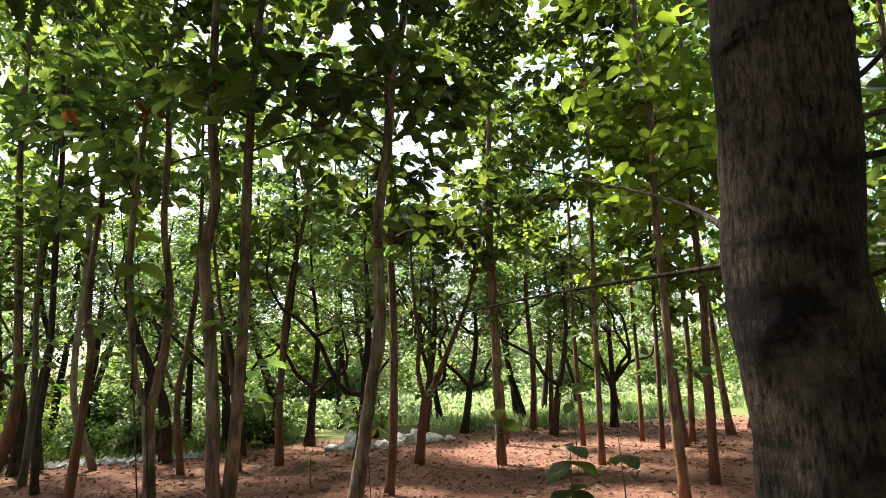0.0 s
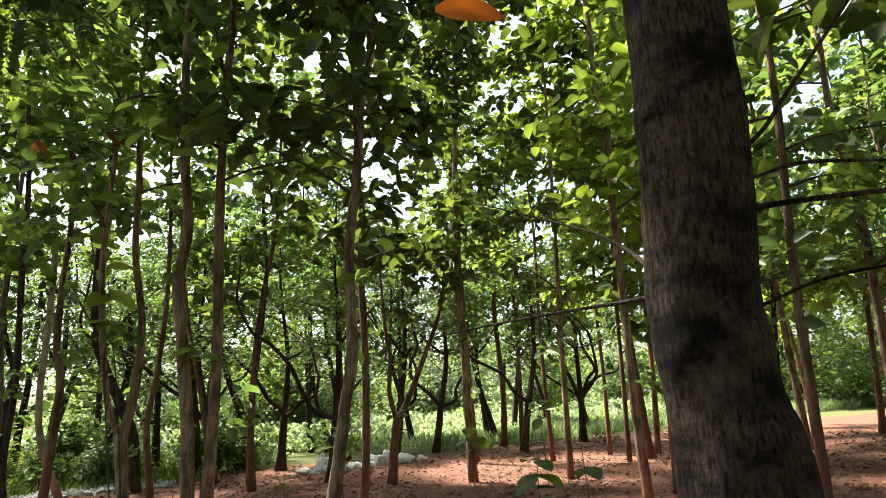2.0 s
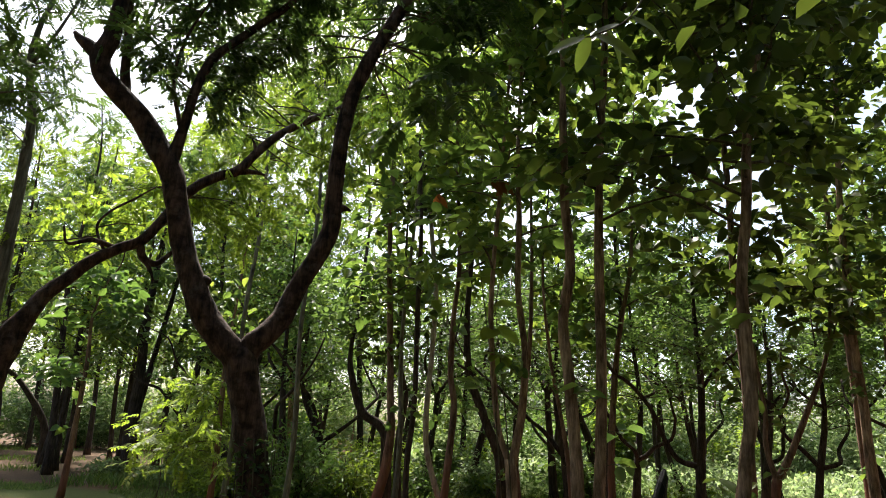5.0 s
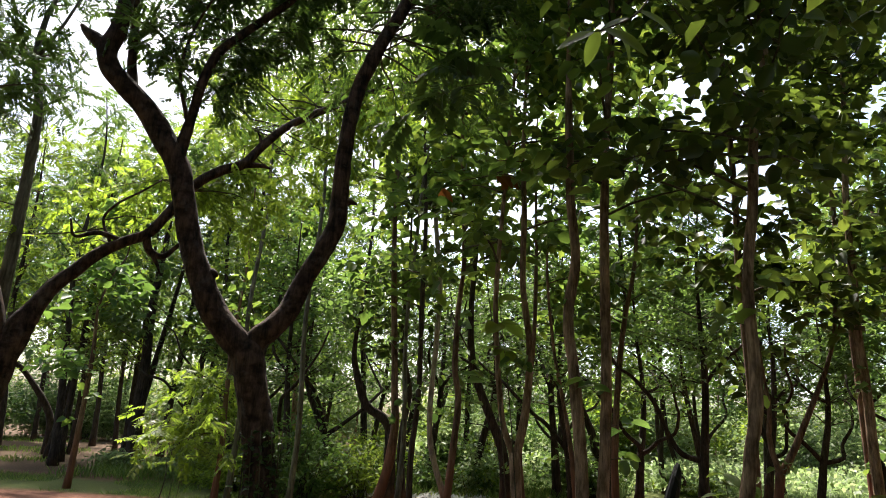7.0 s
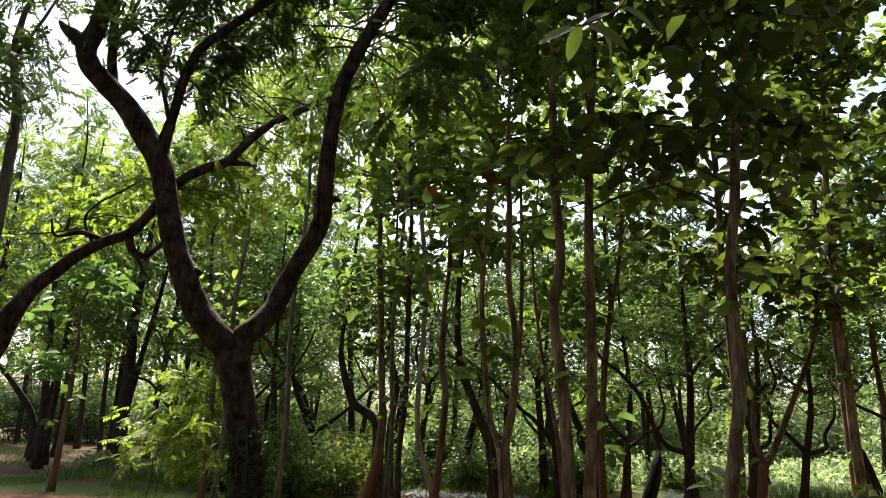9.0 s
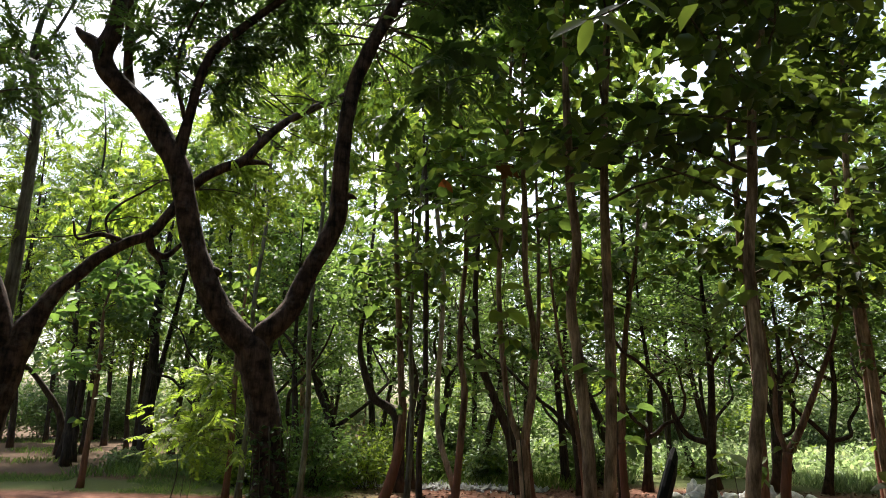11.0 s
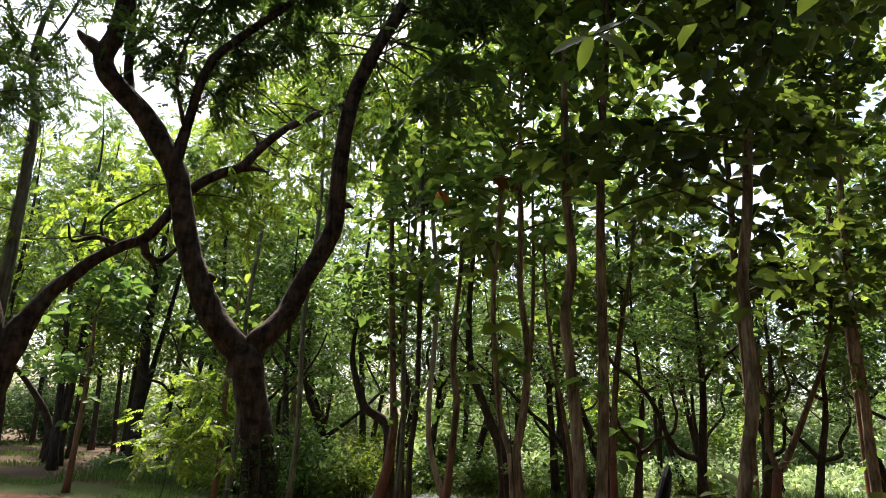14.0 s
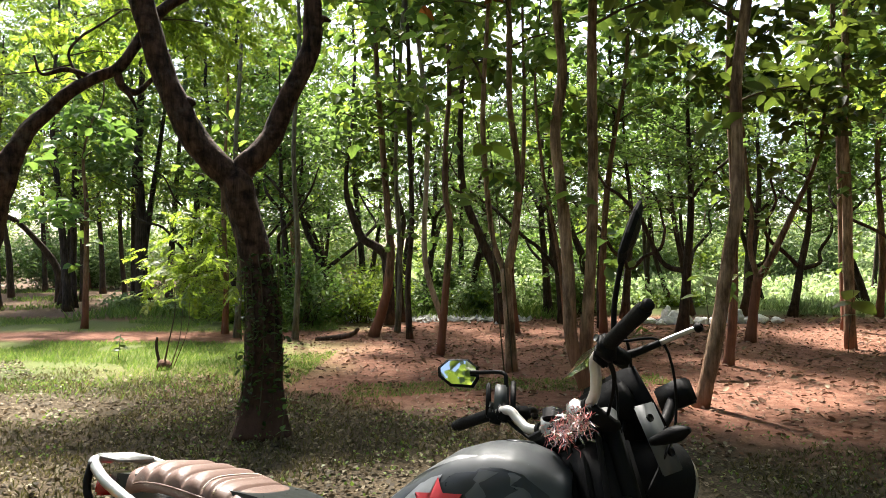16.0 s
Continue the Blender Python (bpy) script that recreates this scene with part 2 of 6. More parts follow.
def tube_data(line, sides=10, rough=0.0, seed=0.0, flare=0.0):
    """Rings round a line of x, y, z, radius; rough bulges the rings, flare widens the foot."""
    p, r = line[:, :3], line[:, 3]
    t = unit(np.gradient(p, axis=0))
    ref = np.where(np.abs(t[:, 2:3]) > 0.8, np.array([[1.0, 0, 0]]), np.array([[0, 0, 1.0]]))
    u = unit(np.cross(t, ref))
    for i in range(1, len(p)):
        if u[i] @ u[i - 1] < 0.97:
            q = u[i - 1] - t[i] * (u[i - 1] @ t[i])
            u[i] = q / max(1e-6, math.sqrt(q @ q))
    w = np.cross(t, u)
    a = np.arange(sides) * 2 * math.pi / sides
    rr = np.repeat(r[:, None], sides, 1)
    if rough:
        for i in range(len(p)):
            for k in range(sides):
                rr[i, k] *= 1 + rough * noise.noise((math.cos(a[k]) * 1.4 + seed, math.sin(a[k]) * 1.4, p[i, 2] * 4.0 + seed)) + rough * 0.6 * noise.noise((math.cos(a[k]) * 3 + seed, math.sin(a[k]) * 3 + 7, p[i, 2] * 11))
    if flare:
        h = np.clip(1 - (p[:, 2] - p[0, 2]) / 0.35, 0, 1)[:, None]
        rr *= 1 + flare * h * h * (1 + 0.5 * np.cos(a * 4 + seed))[None, :]
    v = p[:, None, :] + rr[:, :, None] * (np.cos(a)[None, :, None] * u[:, None, :] + np.sin(a)[None, :, None] * w[:, None, :])
    n = len(p)
    faces = [(i * sides + k, i * sides + (k + 1) % sides, (i + 1) * sides + (k + 1) % sides, (i + 1) * sides + k) for i in range(n - 1) for k in range(sides)]
    faces.append(tuple((n - 1) * sides + k for k in range(sides)))
    faces.append(tuple(reversed(range(sides))))
    return v.reshape(-1, 3), faces


def joined(tubes):
    verts, faces, off = [], [], 0
    for v, f in tubes:
        verts.append(v)
        faces += [tuple(i + off for i in q) for q in f]
        off += len(v)
    return np.vstack(verts), faces


def child(name, me, parent, label=""):
    ob = new(name, me)
    ob.parent = parent
    if label:
        tagged(ob, label)
    return ob


def thing(name, at, label, category, group=""):
    ob = new(name)
    ob.empty_display_size = 0.2
    ob.location = at
    return tagged(ob, label, category, group)


def along(line, z):
    """The place on a stem nearest to height z, and its radius."""
    i = int(np.argmin(np.abs(line[:, 2] - z)))
    return line[i]


def boughs(rng, stems, count, z0, z1, reach, rise=(0.1, 0.7), sag=0.25, thick=0.018, out=None):
    """Branch lines that leave the stems between heights z0 and z1."""
    lines = []
    for k in range(count):
        st = stems[rng.integers(len(stems))]
        z = z0 + (z1 - z0) * rng.random() ** 0.85
        s = along(st, min(z, st[-1, 2]))
        az = rng.random() * 2 * math.pi if out is None else out[0] + out[1] * (rng.random() - 0.5)
        f = 1 - 0.55 * max(0, (z - z0) / max(0.1, z1 - z0)) ** 1.5
        ln = reach * f * (0.55 + 0.6 * rng.random())
        el = rise[0] + (rise[1] - rise[0]) * rng.random()
        pts, p = [], np.array(s[:3])
        d = np.array([math.cos(az) * math.cos(el), math.sin(az) * math.cos(el), math.sin(el)])
        for j in range(6):
            pts.append((*p, max(0.003, min(thick, s[3] * 0.6) * (1 - j / 6.2))))
            p = p + d * ln / 5
            d = unit(d + np.array([rng.normal() * 0.16, rng.normal() * 0.16, -sag / 5 + rng.normal() * 0.07]))
        lines.append(np.array(pts))
    return lines


def leaf_cloud(rng, lines, per, length, width, spread, lean=0.5, start=0.25):
    """Leaves along branch lines: stalk ends near the wood, tips outward and hanging."""
    n = per * len(lines)
    li = np.repeat(np.arange(len(lines)), per)
    u = start + (1 - start) * rng.random(n) ** 0.8
    A = np.array([ln[:, :3] for ln in lines])
    f = u * (A.shape[1] - 1)
    i = np.minimum(f.astype(int), A.shape[1] - 2)
    w = (f - i)[:, None]
    P = A[li, i] * (1 - w) + A[li, i + 1] * w
    T = unit(A[li, i + 1] - A[li, i])
    P = P + rng.normal(size=(n, 3)) * spread * np.array([1, 1, 0.75])
    D = unit((T * 0.6 + rng.normal(size=(n, 3)) * 0.75) * np.array([1, 1, 0.62]) + np.array([0, 0, -0.22]))
    N = unit(np.array([0, 0, 1.0]) + rng.normal(size=(n, 3)) * lean)
    L = length * (0.55 + 0.65 * rng.random(n))
    return leaf_verts(P, D, N, L, L * width)


def frond_cloud(rng, lines, per, length, leaflets, spread, start=0.2):
    """Pinnate leaves: each a hanging rachis with paired narrow leaflets."""
    n = per * len(lines)
    li = np.repeat(np.arange(len(lines)), per)
    u = start + (1 - start) * rng.random(n) ** 0.8
    A = np.array([ln[:, :3] for ln in lines])
    f = u * (A.shape[1] - 1)
    i = np.minimum(f.astype(int), A.shape[1] - 2)
    w = (f - i)[:, None]
    P = A[li, i] * (1 - w) + A[li, i + 1] * w + rng.normal(size=(n, 3)) * spread
    D = rng.normal(size=(n, 3)) + unit(A[li, i + 1] - A[li, i]) * 0.5
    D[:, 2] = D[:, 2] * 0.5 - 0.35
    D = unit(D)
    N = unit(np.array([0, 0, 1.0]) + rng.normal(size=(n, 3)) * 0.4)
    S = unit(np.cross(N, D))
    N = np.cross(D, S)
    L = length * (0.6 + 0.6 * rng.random(n))
    out = []
    for k in range(leaflets):
        side = 1 if k % 2 else -1
        v = 0.18 + 0.82 * (k // 2 * 2 + 1) / leaflets
        q = P + D * (L * v)[:, None] - N * (L * v * v * 0.28)[:, None]
        d = unit(S * side + D * 0.55 - N * (0.25 + 0.2 * v) + rng.normal(size=(n, 3)) * 0.12)
        ll = L * 0.34 * (1 - 0.35 * abs(v - 0.5))
        out.append(leaf_verts(q, d, N, ll, ll * 0.44, 0.1, 0.15))
    return np.concatenate(out)


def plant(name, label, category, stems, bark, leaf, rng_seed, crown=None, group="", sides=10, rough=0.15, steps=5, limb_from=1, flare=0.35, limb_sides=None):
    """A tree: trunk, limbs, branches and crown. crown: list of dicts for boughs and leaf_cloud."""
    rng = np.random.default_rng(rng_seed)
    base = Vector(stems[0][0][:3])
    base.z = 0
    top = thing(name, base, label, category, group)
    off = np.array([*base, 0])
    lines = [spline(s, steps) - off for s in stems]
    for k, ln in enumerate(lines):
        v, f = tube_data(ln, sides if k == 0 else limb_sides or sides, rough, rng_seed * 1.7 + k, flare if k == 0 else 0.0)
        child("trunk" if k < limb_from else "limb", mesh_of(name + "_wood", v, f, bark), top)
    for c in crown or []:
        src = [lines[i] for i in c.get("on", range(len(lines)))]
        br = boughs(rng, src, c["count"], c["z0"], c["z1"], c["reach"], c.get("rise", (0.1, 0.7)), c.get("sag", 0.25), c.get("thick", 0.018), c.get("out"))
        if c.get("wood", True):
            wild = name in ("woodland_tree", "feathery_tree", "understorey_tree", "shade_tree")
            v, f = joined([tube_data(b[[0, 2, 5]] if wild else b, 3 if wild else 5) for b in (br[::2] if name == "woodland_tree" else br)])
            tagged(child("branchwork", mesh_of(name + "_branches", v, f, c.get("twig", TWIG)), top), kind="stuff")
        if c.get("frond"):
            lv = frond_cloud(rng, br, c["per"], c["leaf"], c["frond"], c["spread"], c.get("start", 0.2))
        else:
            lv = leaf_cloud(rng, br, c["per"], c["leaf"], c.get("width", 0.62), c["spread"], c.get("lean", 0.5), c.get("start", 0.2))
        far = name in ("woodland_tree", "feathery_tree", "understorey_tree", "shade_tree") or c.get("frond")
        skin = slivers if c.get("tiny") else diamonds if far else broad_leaves if base.length < 10 else quads
        child("crown", skin(name + "_crown", lv, c.get("mat", leaf)), top)
    return top


# ---- ground ----


def ground_height(x, y):
    return 0.03 * noise.noise((x * 0.35, y * 0.35, 3.1)) + 0.015 * noise.noise((x * 1.3, y * 1.3, 9.1))


def ground_mat():
    m, n, l, b = mat("forest_soil")
    geo = n.new("ShaderNodeNewGeometry")
    sep = n.new("ShaderNodeSeparateXYZ")
    l.new(geo.outputs["Position"], sep.inputs[0])
    pos = geo.outputs["Position"]
    n1 = noise_node(n, l, pos, 0.55, 4.0)
    n2 = noise_node(n, l, pos, 7.0, 6.0, 0.7)
    n3 = noise_node(n, l, pos, 45.0, 4.0, 0.7)
    soil = ramp(n, [(0.3, (0.092, 0.040, 0.027)), (0.5, (0.168, 0.080, 0.053)), (0.72, (0.250, 0.140, 0.098))])
    l.new(n2.outputs[0], soil.inputs[0])
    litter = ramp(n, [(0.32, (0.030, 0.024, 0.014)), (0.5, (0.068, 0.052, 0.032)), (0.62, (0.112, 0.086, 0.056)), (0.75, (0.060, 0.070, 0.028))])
    l.new(n3.outputs[0], litter.inputs[0])
    green = ramp(n, [(0.3, (0.052, 0.078, 0.022)), (0.7, (0.120, 0.160, 0.050))])
    l.new(n3.outputs[0], green.inputs[0])

    def step(val, at, soft):
        return maths(n, l, 'MULTIPLY', maths(n, l, 'SUBTRACT', val, at), 1.0 / soft, True)
    x, y = sep.outputs[0], sep.outputs[1]
    wob = maths(n, l, 'MULTIPLY', maths(n, l, 'SUBTRACT', n1.outputs[0], 0.5), 5.0)
    # litter lies round the parked bike and the forked tree
    edge = maths(n, l, 'ADD', maths(n, l, 'ADD', maths(n, l, 'MULTIPLY', x, 0.45), y), maths(n, l, 'MULTIPLY', wob, 0.6))
    near = maths(n, l, 'SUBTRACT', 1.0, step(edge, 5.5, 1.1), True)
    c = mix_rgb(n, l, near, soil.outputs[0], litter.outputs[0])
    # grass verge on both sides of the earth track
    yy = maths(n, l, 'ADD', y, maths(n, l, 'MULTIPLY', wob, 0.25))
    left = maths(n, l, 'SUBTRACT', 1.0, step(maths(n, l, 'ADD', x, maths(n, l, 'MULTIPLY', wob, 0.5)), -2.6, 1.6), True)
    verge = maths(n, l, 'MULTIPLY', step(yy, 6.4, 2.2), maths(n, l, 'SUBTRACT', 1.0, step(yy, 10.9, 0.6), True))
    verge2 = maths(n, l, 'MULTIPLY', step(yy, 12.6, 0.6), maths(n, l, 'SUBTRACT', 1.0, step(yy, 15.0, 0.8), True))
    g = maths(n, l, 'MULTIPLY', maths(n, l, 'ADD', verge, verge2, True), left)
    far = step(maths(n, l, 'ADD', yy, maths(n, l, 'MULTIPLY', x, 0.12)), 16.5, 1.5)
    far = maths(n, l, 'MULTIPLY', far, step(x, -6.0, 3.0))
    g = maths(n, l, 'MAXIMUM', g, far)
    # litter colours laid over the soil under the wood beyond the track
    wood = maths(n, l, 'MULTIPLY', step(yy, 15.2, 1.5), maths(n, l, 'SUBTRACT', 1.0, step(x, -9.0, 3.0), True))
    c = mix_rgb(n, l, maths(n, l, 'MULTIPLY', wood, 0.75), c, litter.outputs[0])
    c = mix_rgb(n, l, maths(n, l, 'MULTIPLY', g, 0.85), c, green.outputs[0])
    l.new(c, b.inputs["Base Color"])
    b.inputs["Roughness"].default_value = 0.95
    b.inputs["Specular IOR Level"].default_value = 0.10
    bp = n.new("ShaderNodeBump")
    bp.inputs["Strength"].default_value, bp.inputs["Distance"].default_value = 0.7, 0.02
    l.new(maths(n, l, 'ADD', n2.outputs[0], maths(n, l, 'MULTIPLY', n3.outputs[0], 0.5)), bp.inputs["Height"])
    l.new(bp.outputs[0], b.inputs["Normal"])
    return m


def build_ground():
    xs = np.concatenate([[-900, -300, -120, -60], np.arange(-30, 30.1, 0.6), [60, 120, 300, 900]])
    verts = [(x, y, ground_height(x, y)) for y in xs for x in xs]
    k = len(xs)
    faces = [(j * k + i, j * k + i + 1, (j + 1) * k + i + 1, (j + 1) * k + i) for j in range(k - 1) for i in range(k - 1)]
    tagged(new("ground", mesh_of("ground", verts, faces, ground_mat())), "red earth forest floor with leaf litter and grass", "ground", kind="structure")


build_ground()

# ---- trees ----
SPROUT_LEAF = leaf_mat("sprout_leaf", (0.050, 0.085, 0.032), (0.105, 0.160, 0.062), (2.4, 2.6, 1.5), 0.36, 0.38, (0.15, 0.20, 0.05))


def grow(stem, top, seed):
    """Carry a stem on up to height top, thinning and wandering."""
    rng = np.random.default_rng(seed)
    s = [tuple(q) for q in stem]
    x, y, z, r = s[-1]
    k = max(1, int((top - z) / 1.4))
    dz = (top - z) / k
    for i in range(k):
        x, y, z = x + rng.normal() * 0.09, y + rng.normal() * 0.09, z + dz
        s.append((x, y, z, max(0.006, r * (1 - 0.8 * (i + 1) / k))))
    return s


def teak(stems, seed, bark=None, top=9.5, z0=2.7, count=30, per=34, reach=1.5, leaf=0.25, label="", name="teak_tree", mat=None, limb_from=1, shade_canopy=False, sprouts=4, tiny=False, thin=0.72, **kw):
    stems = [[(x, y, z, min(r, s[min(i + 1, len(s) - 1)][3] * 1.14) * thin) for i, (x, y, z, r) in enumerate(s)] for s in stems]
    st = [grow(s, top - 0.6 * i, seed + i) if (i == 0 and len(stems) == 1) or (len(stems) > 1 and i > 0) else list(s) for i, s in enumerate(stems)]
    crown = [dict(count=count, per=per, z0=z0, z1=top, reach=reach, leaf=leaf, width=0.66, spread=0.17, lean=0.55, sag=0.5, tiny=tiny, on=range(len(st)) if len(st) == 1 else range(1, len(st)))]
    if name == "teak_tree" and sprouts:
        crown.append(dict(count=sprouts, per=5, z0=1.0, z1=3.2, reach=0.4, leaf=0.19, width=0.72, spread=0.05, lean=0.5, sag=0.6, thick=0.006, on=range(len(st)), mat=SPROUT_LEAF, start=0.5))
    # extra upper crown, mostly out of view, added to shade the leaves below
    if shade_canopy:
        crown.append(dict(count=18, per=60, z0=max(6.0, top - 3.8), z1=top, reach=2.6, leaf=0.24, width=0.66, spread=0.2, lean=0.45, sag=0.3, on=crown[0]["on"]))
    return plant(name, label or "slender teak tree with red-stained bark and broad leaves", "tree", st, bark or BARK_TEAK, mat or TEAK_LEAF, seed, crown, "plantation trees", limb_from=limb_from, flare=0.14, **kw)


def stems_forest():
    # leaning stem and the straight one behind it
    teak([[(2.49, 6.07, 0, 0.118), (2.62, 6.02, 0.66, 0.093), (2.73, 5.98, 1.45, 0.085), (2.81, 5.95, 2.0, 0.082), (2.80, 5.95, 3.0, 0.072), (2.89, 5.92, 3.76, 0.07), (2.96, 5.89, 4.66, 0.062), (3.1, 5.82, 5.6, 0.052)]], 11, top=9.5, z0=3.2, count=38, per=42, reach=2.0, leaf=0.22, shade_canopy=True, label="leaning teak tree with a dark leafy crown on red soil")
    teak([[(3.77, 8.44, 0, 0.107), (3.82, 8.41, 0.67, 0.08), (3.84, 8.41, 1.29, 0.075), (3.85, 8.4, 2.37, 0.072), (3.81, 8.42, 3.68, 0.065), (3.83, 8.41, 5, 0.06)]], 12, BARK_RED, top=10.5, z0=3.2, count=36, shade_canopy=True)
    # forked red stem
    teak([[(5.31, 11.15, 0, 0.14), (5.37, 11.12, 0.63, 0.108), (5.43, 11.09, 1.12, 0.106)],
          [(5.43, 11.09, 1.1, 0.09), (5.62, 11, 1.46, 0.081), (5.92, 10.86, 2.21, 0.071), (6.18, 10.74, 2.9, 0.055), (6.33, 10.67, 3.6, 0.04)],
          [(5.42, 11.1, 1.1, 0.065), (5.32, 11.14, 1.61, 0.065), (5.35, 11.13, 2.19, 0.054), (5.29, 11.16, 2.8, 0.044)]], 13, BARK_RED, top=5.6, z0=2.2, count=22, reach=1.3, label="forked red-stained tree with a crooked limb")
    # straight pale stem with a red one behind it
    teak([[(6.48, 10.25, 0, 0.13), (6.46, 10.26, 1.5, 0.106), (6.46, 10.26, 2.45, 0.100), (6.43, 10.28, 3.54, 0.093), (6.47, 10.26, 4.48, 0.088), (6.48, 10.25, 5.47, 0.08), (6.61, 10.17, 7.5, 0.06)]], 14, top=11, z0=3.6, count=34, shade_canopy=True)
    teak([[(7.97, 12.78, 0, 0.169), (7.93, 12.8, 1.42, 0.129), (7.9, 12.82, 3.45, 0.104), (7.88, 12.83, 4.8, 0.086)]], 15, BARK_RED, top=11, z0=3.6)
    # stem that forks at breast height
    teak([[(0.91, 8.13, 0, 0.105), (0.87, 8.13, 0.69, 0.094), (0.83, 8.14, 1.3, 0.1)],
          [(0.82, 8.14, 1.24, 0.06), (0.67, 8.15, 1.7, 0.051), (0.58, 8.16, 2.57, 0.048), (0.55, 8.16, 3.39, 0.045), (0.64, 8.16, 4.98, 0.039), (0.73, 8.15, 6.7, 0.03)],
          [(0.85, 8.14, 1.24, 0.08), (0.96, 8.13, 1.84, 0.072), (0.99, 8.12, 2.57, 0.062), (0.89, 8.13, 3.39, 0.056), (0.89, 8.13, 4.32, 0.054), (0.86, 8.14, 5.39, 0.048), (0.91, 8.13, 7.1, 0.035)]], 16, top=9, z0=3.6, count=32, per=40, leaf=0.20, shade_canopy=True, mat=LIT_LEAF, label="teak tree forked low into two slim stems")
    # two stems from one stool
    teak([[(1.59, 6.87, 0, 0.14), (1.43, 6.9, 0.55, 0.1), (1.4, 6.91, 1.28, 0.09), (1.33, 6.93, 2.2, 0.085), (1.27, 6.94, 2.79, 0.083), (1.35, 6.92, 3.44, 0.078), (1.3, 6.93, 4.12, 0.073), (1.28, 6.94, 5.19, 0.067), (1.28, 6.94, 6.75, 0.055), (1.3, 6.9, 9.0, 0.02)],
          [(1.58, 6.88, 0, 0.127), (1.58, 6.88, 0.49, 0.1), (1.63, 6.86, 1.28, 0.087), (1.66, 6.86, 2.17, 0.078), (1.66, 6.86, 2.91, 0.073), (1.66, 6.86, 3.75, 0.072), (1.69, 6.85, 4.79, 0.069), (1.78, 6.83, 6.5, 0.054)]], 17, top=9.8, z0=3.9, count=30, per=40, reach=1.9, leaf=0.21, shade_canopy=True, mat=LIT_LEAF, limb_from=2, label="teak tree with twin straight stems from one foot")
    teak([[(-0.02, 9.64, 0, 0.095), (0.07, 9.64, 1.08, 0.077), (0.13, 9.64, 1.93, 0.068), (0.06, 9.64, 2.42, 0.064), (0.07, 9.64, 3.28, 0.056), (0.12, 9.64, 4.18, 0.053), (0.01, 9.64, 6.1, 0.043)]], 18, BARK_RED, top=8.5, z0=3.6, count=17, mat=LIT_LEAF)
    teak([[(0.0, 14.19, 0, 0.1), (-0.42, 14.19, 1.42, 0.085), (-0.38, 14.19, 3.38, 0.08), (-0.37, 14.19, 4.66, 0.077), (-0.57, 14.19, 6.42, 0.073), (-0.6, 14.19, 7.7, 0.068), (-0.48, 14.19, 9.8, 0.058)]], 19, BARK_PALE, top=12, z0=5.0, label="tall slim tree with pale whitish bark")
    teak([[(-1.29, 11.84, 0, 0.165), (-1.07, 11.86, 0.69, 0.126), (-0.97, 11.87, 1.43, 0.11), (-1.01, 11.87, 2.11, 0.095), (-1.13, 11.85, 3.68, 0.08), (-1.24, 11.84, 5.35, 0.072), (-1.27, 11.84, 7.4, 0.053)]], 20, BARK_RED, top=9.5, z0=3.0, count=16, per=28, mat=LIT_LEAF, label="teak tree with a swept foot and red-stained bark")
    plant("crooked_tree", "crooked dark tree with a bent side limb", "tree", [[(-1.2, 14.2, 0, 0.13), (-1.26, 14.19, 1.31, 0.113), (-1.44, 14.17, 1.68, 0.1), (-1.81, 14.14, 1.93, 0.094), (-2.06, 14.12, 2.56, 0.076), (-2.16, 14.11, 3.2, 0.05), (-2.0, 14.1, 4.6, 0.03)]], BARK_DARK, FAR_LEAF, 21, [dict(count=16, per=60, z0=2.6, z1=5, reach=1.5, leaf=0.16, spread=0.2)])
    teak([[(-0.6, 11.57, 0, 0.093), (-0.63, 11.57, 1.02, 0.072), (-0.56, 11.57, 2.1, 0.067), (-0.6, 11.57, 3.64, 0.062), (-0.62, 11.57, 5.27, 0.054)]], 22, BARK_DARK, top=9, z0=3.0, count=14, per=28, mat=LIT_LEAF)
    teak([[(-0.97, 14.87, 0, 0.135), (-1.06, 14.86, 1.17, 0.111), (-0.97, 14.87, 2.09, 0.105), (-0.95, 14.87, 2.42, 0.092), (-1.19, 14.85, 3.45, 0.066)]], 23, BARK_DARK, top=8, z0=2.8)
    teak([[(1.24, 14.44, 0, 0.21), (1.17, 14.44, 1.05, 0.153), (0.82, 14.47, 1.94, 0.134), (0.45, 14.5, 2.93, 0.122), (0.37, 14.5, 4.22, 0.104), (0.47, 14.5, 6.26, 0.08)]], 24, BARK_DARK, top=11, z0=3.4, count=22, label="dark-barked tree bending out of the undergrowth")
    teak([[(1.43, 12.48, 0, 0.1), (1.32, 12.49, 1.2, 0.077), (1.43, 12.48, 2.08, 0.072), (1.55, 12.47, 3.18, 0.061)]], 25, BARK_RED, top=9, z0=3.2, count=13, mat=LIT_LEAF)
    teak([[(2.36, 12.28, 0, 0.077), (2.24, 12.3, 1.31, 0.066), (2.07, 12.33, 2.29, 0.055), (1.92, 12.36, 3.17, 0.044)]], 26, BARK_RED, top=7.5, z0=3.2, count=11, mat=LIT_LEAF)
    teak([[(3.1, 12.47, 0, 0.102), (3.08, 12.47, 1.2, 0.09), (3.18, 12.45, 2.78, 0.08), (3.33, 12.42, 3.88, 0.069), (3.53, 12.37, 5.02, 0.053)]], 27, BARK_RED, top=9, z0=3.4, count=19, mat=LIT_LEAF)
    teak([[(-4.25, 12.41, 0, 0.076), (-4.22, 12.42, 0.99, 0.058), (-4.28, 12.4, 2.61, 0.052), (-4.22, 12.42, 3.95, 0.041), (-4.2, 12.43, 5.13, 0.03)]], 28, BARK_RED, top=7, z0=2.0, count=10, per=20, reach=0.9, leaf=0.2, mat=LIT_LEAF)
